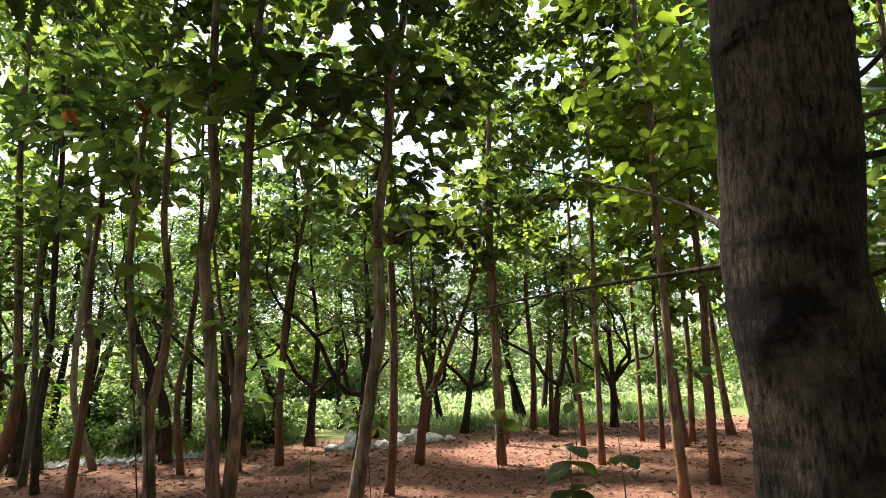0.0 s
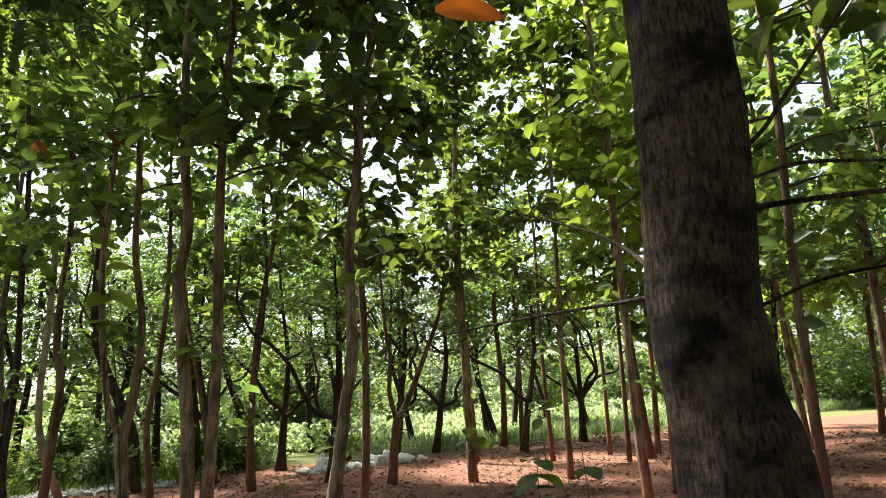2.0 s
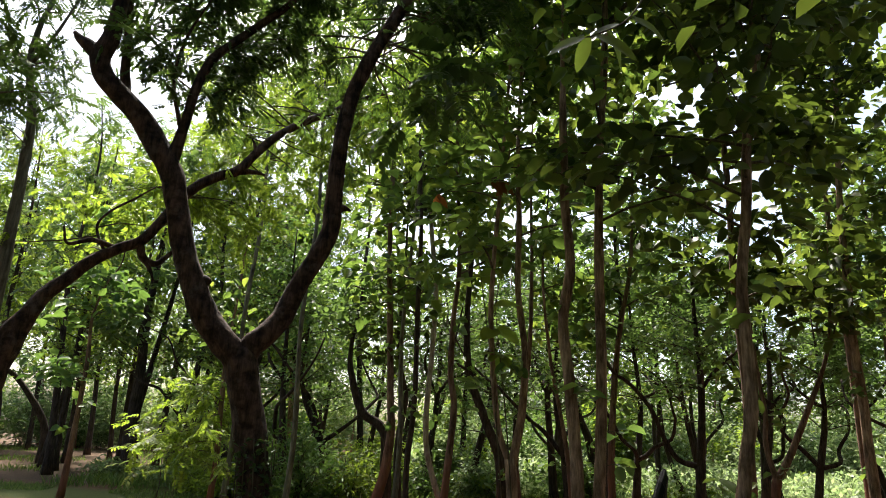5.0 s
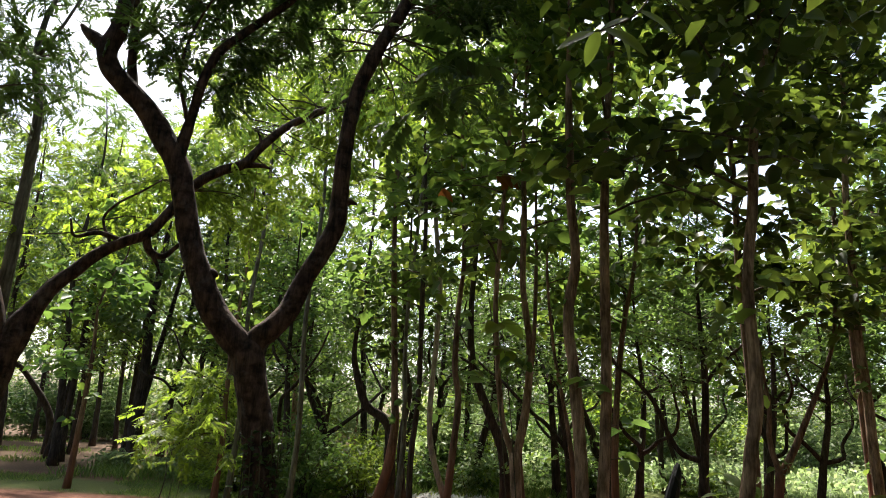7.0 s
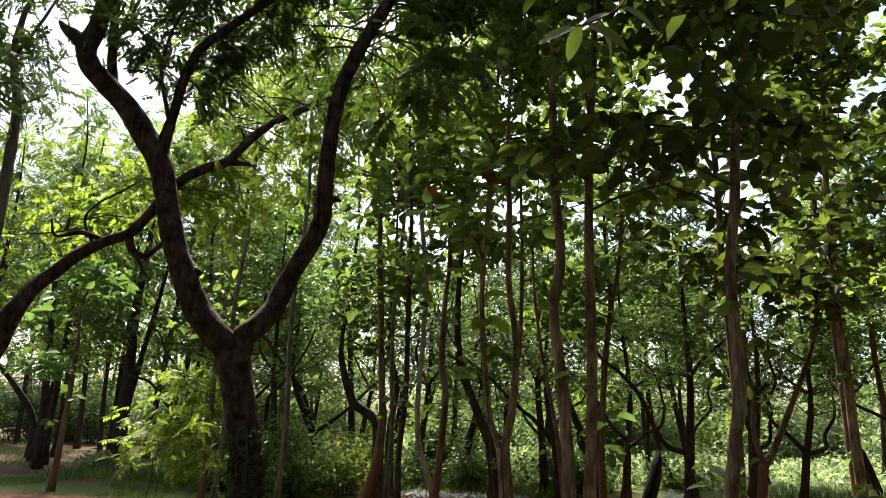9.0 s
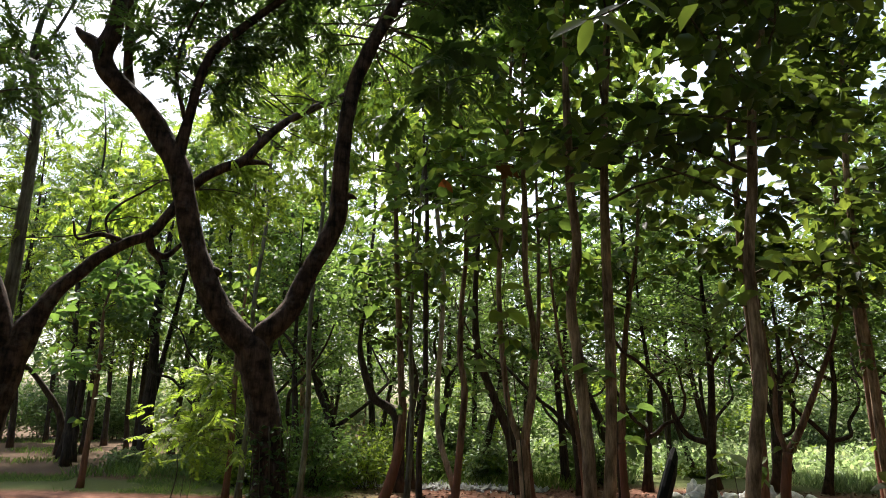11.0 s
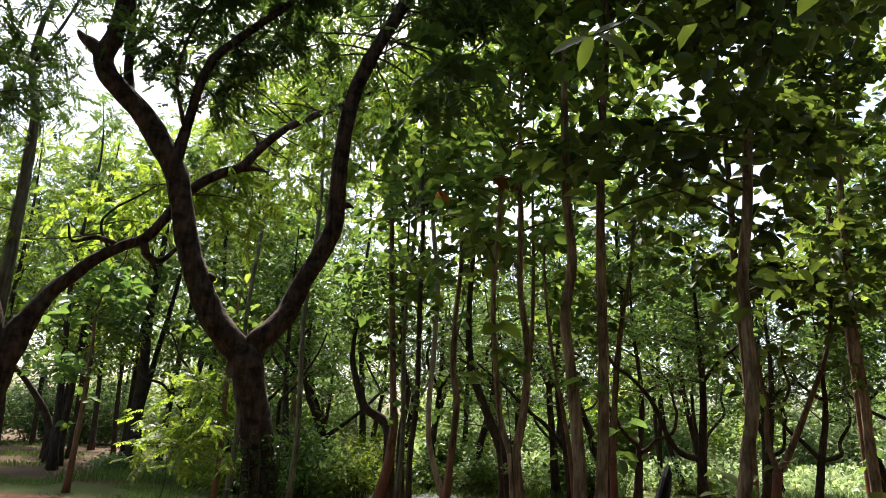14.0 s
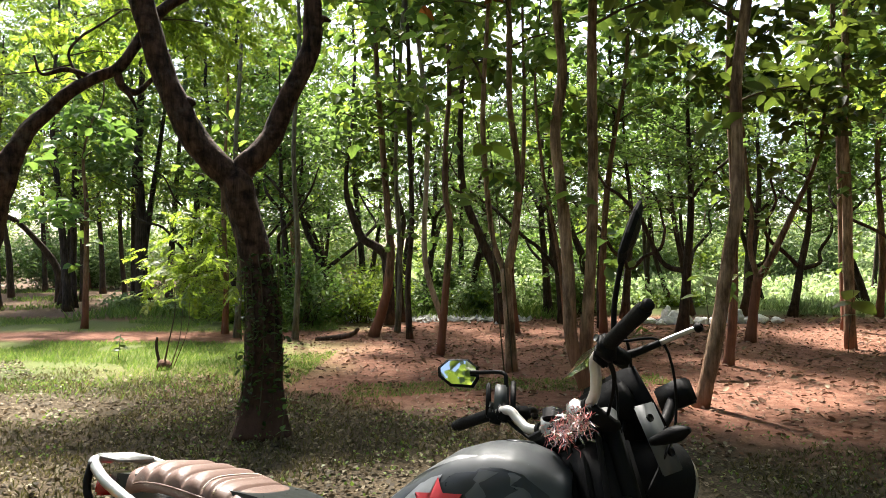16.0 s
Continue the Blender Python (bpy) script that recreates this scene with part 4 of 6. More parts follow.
def left_wood():
    """Feathery trees beyond the track, lit from behind."""
    rng = np.random.default_rng(44)
    spots = [(-5.8, 17.8), (-7.6, 18.4), (-10.6, 18.0), (-12.9, 18.4), (-6.2, 20.6), (-10.2, 21.0), (-14.8, 17.8), (-16.4, 19.4), (-4.2, 22.0), (-8.4, 24.0), (-13.0, 23.0), (-19, 24), (-9.2, 19.2), (-12.2, 20.4), (-16.5, 22.5), (-21, 20), (-11.4, 19.6), (-8.8, 20.4), (-2.6, 20.6), (-5.0, 19.0), (-0.8, 22.4)]
    for k, (x, y) in enumerate(spots):
        lx, ly = rng.normal() * 0.6, rng.normal() * 0.4
        stem = [(x, y, 0, 0.13), (x + lx * 0.2, y + ly * 0.2, 1.4, 0.1), (x + lx * 0.6, y + ly * 0.6, 3.2, 0.085), (x + lx, y + ly, 5.0, 0.065)]
        h = rng.uniform(12.0, 13.4) if x > -5.1 else rng.uniform(9.6, 11.4) if x < -9 else rng.uniform(6.6, 8.4) if y < 18 else rng.uniform(9.0, 11.8)
        plant("feathery_tree", "slim tree with feathery yellow-green foliage", "tree", [grow(stem, h, 900 + k)], BARK_DARK, BRIGHT_LEAF, 900 + k, [
            dict(count=36 if y < 19 else 40, per=14, z0=3.0, z1=h, reach=2.5, leaf=0.38, frond=12, spread=0.22, mat=(BRIGHT_LEAF, BRIGHT_LEAF, FAR_LEAF)[k % 3]),
            dict(count=5, per=30, z0=2.6, z1=5.0, reach=1.6, leaf=0.14, spread=0.16, mat=BRIGHT_LEAF)], "feathery trees", sides=8, steps=3)


def slim_pair():
    """Two thin stems with high feathery crowns behind the forked tree."""
    for k, (x, y, h) in enumerate([(-2.65, 11.5, 11.0), (-3.8, 11.8, 10.4), (-0.9, 12.6, 11.4)]):
        stem = [(x, y, 0, 0.060), (x + 0.05, y, 1.5, 0.048), (x - 0.04, y, 3.4, 0.042), (x + 0.06, y, 5.4, 0.036)]
        plant("feathery_tree", "thin pale stem with a high feathery crown", "tree", [grow(stem, h, 960 + k)], BARK_GREY, BRIGHT_LEAF, 960 + k, [
            dict(count=34, per=16, z0=6.3, z1=h, reach=1.7, leaf=0.32, frond=12, spread=0.16, mat=(BRIGHT_LEAF, LIT_LEAF, BRIGHT_LEAF)[k])], "feathery trees", sides=8, steps=4, flare=0.15)


def crooked(rng, start, top):
    """A wandering dark limb from a stem's point up to height top."""
    x, y, z, r = start
    az = rng.uniform(0, 6.283)
    s = [(x, y, z, r * 0.7)]
    while z < top and len(s) < 9:
        az += rng.normal() * 0.7
        step = rng.uniform(0.25, 0.5)
        x, y, z = x + math.cos(az) * step, y + math.sin(az) * step, z + rng.uniform(0.1, 0.55)
        s.append((x, y, z, max(0.012, r * 0.65 * (1 - len(s) / 10))))
    return s


def understorey():
    """Small shade trees between the rows, leafy from breast height."""
    rng = np.random.default_rng(66)
    spots = [(-3.6, 15.2), (-2.6, 16.2), (15.5, 20.4), (3.2, 20.6), (2.7, 14.6), (4.4, 15.8), (6.3, 16.6), (8.6, 16.0), (10.2, 14.2), (12.6, 14.8), (4.6, 12.4), (-5.6, 17.2), (1.8, 17.6), (14.8, 17.2), (9.2, 18.8), (-7.6, 19.4), (-4.6, 24.0)]
    for k, (x, y) in enumerate(spots):
        h = rng.uniform(4.6, 6.4)
        lx = rng.normal() * 0.5
        stem = [(x, y, 0, 0.11), (x + lx * 0.4, y, 1.2, 0.085), (x + lx, y + 0.1, 2.6, 0.06)]
        limbs = [crooked(rng, stem[1 + i % 2], h * rng.uniform(0.5, 0.8)) for i in range(2 + k % 2)]
        plant("understorey_tree", "small dark shade tree with crooked limbs and dense fine foliage", "tree", [grow(stem, h, 1300 + k), *limbs], BARK_DARK, FAR_LEAF, 1300 + k, [
            # lighter leaf colours stand in for sunlight on these crowns
            dict(count=40, per=60, z0=1.9, z1=h, reach=1.7, on=[0], leaf=0.135, width=0.5, spread=0.16, mat=(BUSH_LEAF, FAR_LEAF, LIT_LEAF)[k % 3])], "understorey trees", sides=7, steps=3)


def shade_trees():
    """Denser dark-leaved trees that close the view between the rows at head height."""
    rng = np.random.default_rng(67)
    spots = [(0.5, 20.6), (2.6, 16.2), (1.3, 23.6), (7.6, 16.4), (9.0, 19.4), (11.2, 17.6), (13.4, 19.6), (-1.3, 19.3), (-2.6, 21.6), (0.6, 16.8), (-0.5, 17.8)]
    for k, (x, y) in enumerate(spots):
        h = rng.uniform(5.2, 7.0)
        lx = rng.normal() * 0.5
        stem = [(x, y, 0, 0.12), (x + lx * 0.4, y, 1.2, 0.09), (x + lx, y + 0.1, 2.6, 0.07)]
        limbs = [crooked(rng, stem[2], h * rng.uniform(0.6, 0.85)) for _ in range(2)]
        plant("shade_tree", "bushy dark-leaved shade tree between the rows", "tree", [grow(stem, h, 1500 + k), *limbs], BARK_DARK, NEEM_LEAF, 1500 + k, [
            dict(count=40, per=56, z0=1.4 if x < 2 else 2.2 if x > 7 else 2.8, z1=h, reach=1.8, on=[0, 1, 2], leaf=0.15, width=0.45, spread=0.17, mat=(FAR_LEAF, NEEM_LEAF, FAR_LEAF)[k % 3])], "understorey trees", sides=7, steps=3)


left_wood()
slim_pair()
understorey()
shade_trees()

# ---- undergrowth ----


def bush(x, y, h, w, seed, material, leaf=0.13, count=16, per=40, label="leafy green bush in the undergrowth", name="bush", width=0.6):
    rng = np.random.default_rng(seed)
    top = thing(name, (x, y, 0), label, "bush", "undergrowth bushes")
    lines = []
    for k in range(count):
        az, tilt = rng.random() * 6.283, rng.uniform(0.15, 1.0)
        ln = h * rng.uniform(0.6, 1.1)
        d = np.array([math.cos(az) * math.sin(tilt) * w / h, math.sin(az) * math.sin(tilt) * w / h, math.cos(tilt)])
        p, pts = np.array([rng.normal() * 0.08 * w, rng.normal() * 0.08 * w, 0.0]), []
        for j in range(6):
            pts.append((*p, max(0.003, 0.012 * (1 - j / 6))))
            p = p + d * ln / 5
            d = d + np.array([rng.normal() * 0.12, rng.normal() * 0.12, -0.10])
            p[2] = max(p[2], 0.03)
        lines.append(np.array(pts))
    v, f = joined([tube_data(b[[0, 2, 5]], 3) for b in (lines[::2] if name == "thicket" else lines)])
    tagged(child("stemwork", mesh_of("bush_stems", v, f, TWIG), top), kind="stuff")
    lv = leaf_cloud(rng, lines, per, leaf, width, 0.11 * w, 0.55, 0.12)
    lv[..., 2] = np.maximum(lv[..., 2], 0.015)
    child("foliage", (slivers if name == "thicket" else diamonds if y > 15 else quads)("bush_foliage", lv, material), top)
    return top


def undergrowth():
    rng = np.random.default_rng(31)
    # thicket behind the first rows of stems
    for k in range(34):
        x = rng.uniform(-7.0, 4.2)
        y = 16.2 + 0.10 * abs(x) + rng.uniform(0, 5.0)
        bush(x, y, rng.uniform(0.8, 2.0), rng.uniform(0.8, 1.5), 400 + k, (BUSH_LEAF, BRIGHT_LEAF, FAR_LEAF)[k % 3], 0.15, 18, 46)
    # shady thicket beside the track, its lit look put into the leaf colours
    for k in range(18):
        x = rng.uniform(-9.0, -2.8)
        y = rng.uniform(15.0, 18.5)
        bush(x, y, rng.uniform(0.5, 1.3), rng.uniform(0.8, 1.3), 450 + k, (BRIGHT_LEAF, LIT_HAZE_LEAF)[k % 2], 0.12, 16, 50)
    # pale shrub by the forked tree
    plant("young_tree", "slim young tree with layered yellow-green sprays", "tree", [[(-4.18, 12.32, 0, 0.045), (-4.16, 12.32, 1.0, 0.038), (-4.21, 12.32, 2.2, 0.03), (-4.13, 12.32, 3.6, 0.012)]], BARK_RED, BRIGHT_LEAF, 480, [
        dict(count=34, per=12, z0=0.8, z1=2.3, reach=1.9, rise=(-0.05, 0.3), sag=0.25, thick=0.008, leaf=0.32, frond=12, spread=0.08, out=(3.3, 3.6))], sides=8)
    bush(-3.0, 13.6, 2.3, 1.5, 481, BUSH_LEAF, 0.13, 22, 46, "tall airy shrub with green leaves", "shrub", 0.5)
    bush(-1.9, 14.6, 1.6, 1.2, 482, BRIGHT_LEAF, 0.12, 20, 40, "airy shrub with yellow-green leaves", "shrub", 0.5)
    # sun on these bushes is carried by their bright leaf colours
    for k, (x, y, h, w) in enumerate([(-4.6, 14.6, 1.1, 1.2), (-3.6, 15.2, 1.5, 1.3), (-2.4, 15.6, 1.3, 1.3), (-1.5, 16.0, 1.7, 1.3), (-0.4, 16.4, 1.2, 1.2), (0.7, 16.2, 1.5, 1.2), (-5.6, 15.6, 0.9, 1.2), (-3.0, 14.3, 0.7, 1.0)]):
        bush(x, y, h, w, 485 + k, (BRIGHT_LEAF, BUSH_LEAF, LIT_HAZE_LEAF)[k % 3], 0.11, 22, 56, "sunlit leafy bush beside the earth track", "bush", 0.5)
    # far side of the glade and the wood's edge all round
    for k in range(150):
        az = rng.uniform(-62, 84)
        d = rng.uniform(33, 46) if az > -8 else rng.uniform(36, 48)
        x, y = d * math.sin(radians(az)), d * math.cos(radians(az))
        # the pale thicket colours have the far haze put into them
        bush(x, y, rng.uniform(2.5, 6.2), rng.uniform(2.4, 3.8), 500 + k, FAR_LEAF if az > 48 else (BUSH_LEAF, LIT_HAZE_LEAF, BRIGHT_LEAF)[k % 3], 0.225, 26, 105, "tall leafy thicket at the wood's edge", "thicket", 0.6)
    # unseen thickets added behind, closing off light from the back
    for k in range(26):
        az = rng.uniform(90, 290)
        d = rng.uniform(14, 30)
        bush(d * math.sin(radians(az)), d * math.cos(radians(az)), rng.uniform(2, 4), rng.uniform(2.0, 3.2), 620 + k, (BUSH_LEAF, FAR_LEAF)[k % 2], 0.32, 16, 50, "tall leafy thicket at the wood's edge", "thicket", 0.6)
    # low growth in the glade
    for k in range(30):
        x, y = rng.uniform(3.0, 24), rng.uniform(19.0, 30)
        bush(x, y, rng.uniform(0.4, 1.0), rng.uniform(0.7, 1.3), 660 + k, (BRIGHT_LEAF, BUSH_LEAF)[k % 2], 0.14, 14, 40, "low bright green growth in the sunlit glade")


def blades(name, pts, rng, length, width, material, label, lean=0.5):
    """Grass as one mesh of bent blades."""
    n = len(pts)
    az = rng.random(n) * 6.283
    D = np.stack([np.cos(az) * lean * rng.random(n), np.sin(az) * lean * rng.random(n), np.ones(n)], 1)
    N = np.stack([-np.sin(az), np.cos(az), 0.3 * rng.random(n)], 1)
    L = length * (0.45 + 0.8 * rng.random(n))
    v = leaf_verts(pts, D, N, L, np.full(n, width), 0.1, 0.30)
    tagged(new(name, diamonds(name, v, material)), label, "grass", kind="stuff")


def keep_by_noise(x, y, scale, cut):
    return np.array([noise.noise((a * scale, b * scale, 5.5)) > cut for a, b in zip(x, y)])


def on_ground(x, y, lift=0.0):
    return np.stack([x, y, np.array([ground_height(a, b) for a, b in zip(x, y)]) + lift], 1)


def grass_and_litter():
    rng = np.random.default_rng(91)
    # verges of the track
    x, y = rng.uniform(-14, -1.6, 66000), rng.uniform(5.6, 10.9, 66000)
    k = keep_by_noise(x, y, 0.6, -0.3) & (y + 0.25 * x < 9.8) & (rng.random(66000) < np.clip((y - 6.1) / 2.4, 0, 1))
    blades("grass_verge", on_ground(x[k], y[k]), rng, 0.085, 0.008, GRASS, "short bright green grass beside the earth track", 0.9)
    x, y = rng.uniform(-16, -2.2, 22000), rng.uniform(12.7, 15.6, 22000)
    k = keep_by_noise(x, y, 0.6, -0.15)
    blades("grass_verge", on_ground(x[k], y[k]), rng, 0.10, 0.009, GRASS, "short green grass on the far side of the track", 0.9)
    x, y = rng.uniform(-30, -8, 16000), rng.uniform(15.5, 32, 16000)
    k = keep_by_noise(x, y, 0.3, -0.1)
    blades("woodland_grass", on_ground(x[k], y[k]), rng, 0.16, 0.03, GRASS, "low grass on the open ground between far trees", 0.8)
    x, y = rng.uniform(-7, 7, 14000), rng.uniform(-6.0, 1.2, 14000)
    k = keep_by_noise(x, y, 0.7, 0.0)
    blades("thin_grass", on_ground(x[k], y[k]), rng, 0.06, 0.008, GRASS, "thin short grass behind the path", 1.0)
    # strip of grass beyond the bike
    x, y = rng.uniform(-1.0, 2.6, 9000), rng.uniform(6.2, 7.8, 9000)
    k = np.abs(y - 7.0 - 0.12 * x - 0.1 * np.sin(x * 3)) < 0.34
    blades("grass_strip", on_ground(x[k], y[k]), rng, 0.055, 0.006, GRASS, "strip of short grass among the litter", 0.9)
    # thin grass through the litter
    x, y = rng.uniform(-7, 5, 70000), rng.uniform(1.2, 8.2, 70000)
    k = keep_by_noise(x, y, 0.8, -0.25) & (y + 0.45 * x < 6.1)
    blades("thin_grass", on_ground(x[k], y[k]), rng, 0.055, 0.008, DRY_GRASS, "thin short grass growing through dead leaves", 1.0)
    # the glade
    x, y = rng.uniform(2.0, 30, 60000), 16.6 + rng.uniform(0, 1, 60000) ** 1.3 * 18
    k = keep_by_noise(x, y, 0.25, -0.35) & (y + 0.12 * x > 17.6)
    blades("glade_grass", on_ground(x[k], y[k]), rng, 0.42, 0.03, LIT_HAZE_LEAF, "tall bright grass in the open glade", 0.6)
    x, y = rng.uniform(-9, 3.0, 12000), rng.uniform(15.2, 22, 12000)
    blades("woodland_grass", on_ground(x, y), rng, 0.30, 0.024, GRASS, "tall grass under the bushes", 0.6)
    # weeds of the glade, knee to breast high, pale with painted haze
    n = 52000
    x, y = rng.uniform(-3.0, 34, n), 19.0 + rng.uniform(0, 1, n) ** 1.2 * 17
    hh = np.array([0.35 + 0.9 * max(0.0, noise.noise((a * 0.35, b * 0.35, 2.2)) + 0.25) for a, b in zip(x, y)])
    P = on_ground(x, y)
    P[:, 2] += hh * rng.uniform(0.1, 1.0, n)
    D = rng.normal(size=(n, 3)) + np.array([0, 0, 0.4])
    L = 0.17 * (0.5 + rng.random(n))
    v = leaf_verts(P, D, np.array([0, 0, 1.0]) + rng.normal(size=(n, 3)) * 0.5, L, L * 0.55)
    tagged(new("glade_weeds", diamonds("glade_weeds", v, LIT_HAZE_LEAF)), "pale green leafy weeds filling the sunlit glade", "weeds", kind="stuff")
    # low broad-leaved weeds through the litter
    n = 16000
    x, y = rng.uniform(-7, 5, n), rng.uniform(1.4, 8.4, n)
    k = keep_by_noise(x, y, 1.3, -0.1) & (y + 0.45 * x < 6.3)
    P = on_ground(x[k], y[k])
    c = len(P)
    P[:, 2] += rng.uniform(0.01, 0.07, c)
    L = 0.026 * (0.5 + rng.random(c))
    v = leaf_verts(P, rng.normal(size=(c, 3)) + np.array([0, 0, 0.5]), np.array([0, 0, 1.0]) + rng.normal(size=(c, 3)) * 0.5, L, L * 0.6)
    tagged(new("ground_weeds", diamonds("ground_weeds", v, GRASS)), "low small-leaved weeds growing through dead leaves", "weeds", kind="stuff")
    # dead leaves

    def litter(n, x0, x1, y0, y1, size, keep, label, material=LITTER):
        x, y = rng.uniform(x0, x1, n), rng.uniform(y0, y1, n)
        k = keep(x, y)
        x, y = x[k], y[k]
        c = len(x)
        az = rng.random(c) * 6.283
        D = np.stack([np.cos(az), np.sin(az), rng.normal(size=c) * 0.25], 1)
        N = np.array([0, 0, 1.0]) + rng.normal(size=(c, 3)) * 0.38
        L = size * (0.45 + 0.9 * rng.random(c))
        v = leaf_verts(on_ground(x, y, 0.012), D, N, L, L * 0.55, 0.3, -0.1)
        tagged(new("dead_leaves", (quads if size > 0.07 else diamonds)("dead_leaves", v, material)), label, "leaf litter", kind="stuff")
    litter(56000, -8, 5, 1.0, 9.0, 0.044, lambda x, y: y + 0.45 * x < 6.0 + 0.5 * np.sin(x * 1.7), "small dry leaves and grass covering the ground")
    litter(9000, -7, 7, -6.0, 1.0, 0.05, lambda x, y: x == x, "small dry leaves strewn over the ground behind the path")
    litter(9000, -3, 18, 4.0, 16.5, 0.08, lambda x, y: y + 0.45 * x > 5.4, "scattered dry leaves on red soil", RED_LITTER)
    litter(20000, -3, 12, 3.0, 12.0, 0.034, lambda x, y: y + 0.45 * x > 5.0, "scattered dry leaf scraps on red soil", RED_LITTER)


STONE = plain_mat("white_stone", (0.58, 0.56, 0.52), 0.9, 0, 0.45, 9.0, 0.9)
GREY_STONE = plain_mat("grey_rubble", (0.42, 0.41, 0.40), 0.9, 0, 0.5, 4.0, 0.8)


def boulder(x, y, sx, sy, sz, seed, material, label, name="boulder"):
    bm = bmesh.new()
    bmesh.ops.create_icosphere(bm, subdivisions=3, radius=1)
    for v in bm.verts:
        n = noise.noise(v.co * 1.3 + Vector((seed * 3.1, 0, 0))) * 0.35 + noise.noise(v.co * 2.6 + Vector((seed, 7, 0))) * 0.3 + noise.noise(v.co * 6.0 + Vector((seed, 3, 0))) * 0.12
        v.co *= 1 + n
        v.co = Vector((v.co.x * sx, v.co.y * sy, max(-0.25, v.co.z) * sz))
    me = bpy.data.meshes.new(name)
    bm.to_mesh(me)
    bm.free()
    me.materials.append(material)
    me.polygons.foreach_set("use_smooth", [True] * len(me.polygons))
    ob = new(name, me)
    ob.location = (x, y, sz * 0.2)
    return tagged(ob, label, "rock", "white rocks")


def rocks():
    # one heap of whitish rocks at the edge of the glade
    for k, (x, y, sx, sy, sz) in enumerate([(5.3, 14.5, 0.36, 0.3, 0.26), (4.95, 14.3, 0.24, 0.2, 0.14), (5.75, 14.4, 0.22, 0.2, 0.13), (6.1, 14.5, 0.2, 0.18, 0.12), (6.55, 14.6, 0.3, 0.24, 0.2), (6.95, 14.5, 0.26, 0.2, 0.17), (7.2, 14.9, 0.3, 0.25, 0.14), (5.5, 14.9, 0.2, 0.2, 0.12), (4.6, 14.5, 0.2, 0.18, 0.1), (5.1, 14.7, 0.2, 0.2, 0.3), (6.3, 14.8, 0.16, 0.16, 0.2), (6.75, 14.9, 0.2, 0.2, 0.24), (4.75, 14.15, 0.12, 0.1, 0.08), (5.95, 14.2, 0.13, 0.12, 0.09), (7.5, 14.6, 0.17, 0.15, 0.1)]):
        boulder(x, y, sx * 0.85, sy * 0.9, sz * 0.95, k, STONE if k not in (1, 4, 7, 11) else GREY_STONE, "rough whitish boulder at the edge of the glade")
    # low bank of rubble behind the stems
    rng = np.random.default_rng(8)
    off, verts, faces = 0, [], []
    for k in range(900):
        x = rng.uniform(-2.4, 2.0) if k % 3 else rng.uniform(-0.6, 0.6)
        y = 15.4 + rng.normal() * 0.35
        r = rng.uniform(0.025, 0.085)
        c = np.array([x, y, r * 0.5])
        p = rng.normal(size=(6, 3)) * 0.25 + np.array([[1, 0, 0], [0, 1, 0], [-1, 0, 0], [0, -1, 0], [0, 0, 0.7], [0, 0, -0.6]])
        verts.append(c + p * r)
        faces += [tuple(off + i for i in q) for q in ((0, 1, 4), (1, 2, 4), (2, 3, 4), (3, 0, 4), (1, 0, 5), (2, 1, 5), (3, 2, 5), (0, 3, 5))]
        off += 6
    tagged(new("rubble", mesh_of("rubble", np.vstack(verts), faces, GREY_STONE, False)), "low bank of greyish broken rubble", "rubble", kind="stuff")


def sapling(x, y, h, seed, leaves, leaf, label, lean=(0.0, 0.0), low=0.35, material=None, stalk=0.006):
    """A young teak: a bare stalk with pairs of broad leaves."""
    rng = np.random.default_rng(seed)
    top = thing("sapling", (x, y, 0), label, "sapling", "teak saplings")
    line = spline([(0, 0, 0, stalk), (lean[0] * 0.4, lean[1] * 0.4, h * 0.5, stalk * 0.8), (lean[0], lean[1], h, stalk * 0.4)], 5)
    v, f = tube_data(line, 6)
    child("stalk", mesh_of("sapling_stalk", v, f, TWIG), top)
    for k in range(leaves):
        z = h * (low + (1 - low) * (k // 2 * 2 + 1) / max(1, leaves))
        s = along(line, z)
        az = seed + k * math.pi + (k // 2) * 1.4 + rng.normal() * 0.3
        P = np.array([s[:3]])
        D = np.array([[math.cos(az), math.sin(az), rng.uniform(-0.5, 0.35)]])
        N = np.array([[rng.normal() * 0.3, rng.normal() * 0.3, 1.0]])
        L = np.array([leaf * rng.uniform(0.75, 1.15)])
        child("leaf", rounded_leaf(P, D, N, L, L * 0.68, material or TEAK_LEAF), top)
    return top


def rounded_leaf(P, D, N, L, W, material):
    """One broad leaf with a wavy rim and a raised midrib."""
    D = unit(D)
    S = unit(np.cross(N, D))
    N = np.cross(D, S)
    verts, faces = [], []
    rows = 7
    for i in range(rows + 1):
        u = i / rows
        half = 0.5 * math.sin(math.pi * min(1, 0.04 + u * 0.96)) ** 0.75 * (1.05 - 0.2 * u)
        for s in (-1, -0.5, 0, 0.5, 1):
            lift = 0.16 * abs(s) * half * W[0] - 0.20 * u * u * L[0] + 0.025 * W[0] * math.sin(9 * u + 3 * s)
            verts.append((P + D * L[0] * u + S * W[0] * half * s + N * lift)[0])
    for i in range(rows):
        for j in range(4):
            a = i * 5 + j
            faces.append((a, a + 1, a + 6, a + 5))
    return mesh_of("leaf", verts, faces, material)


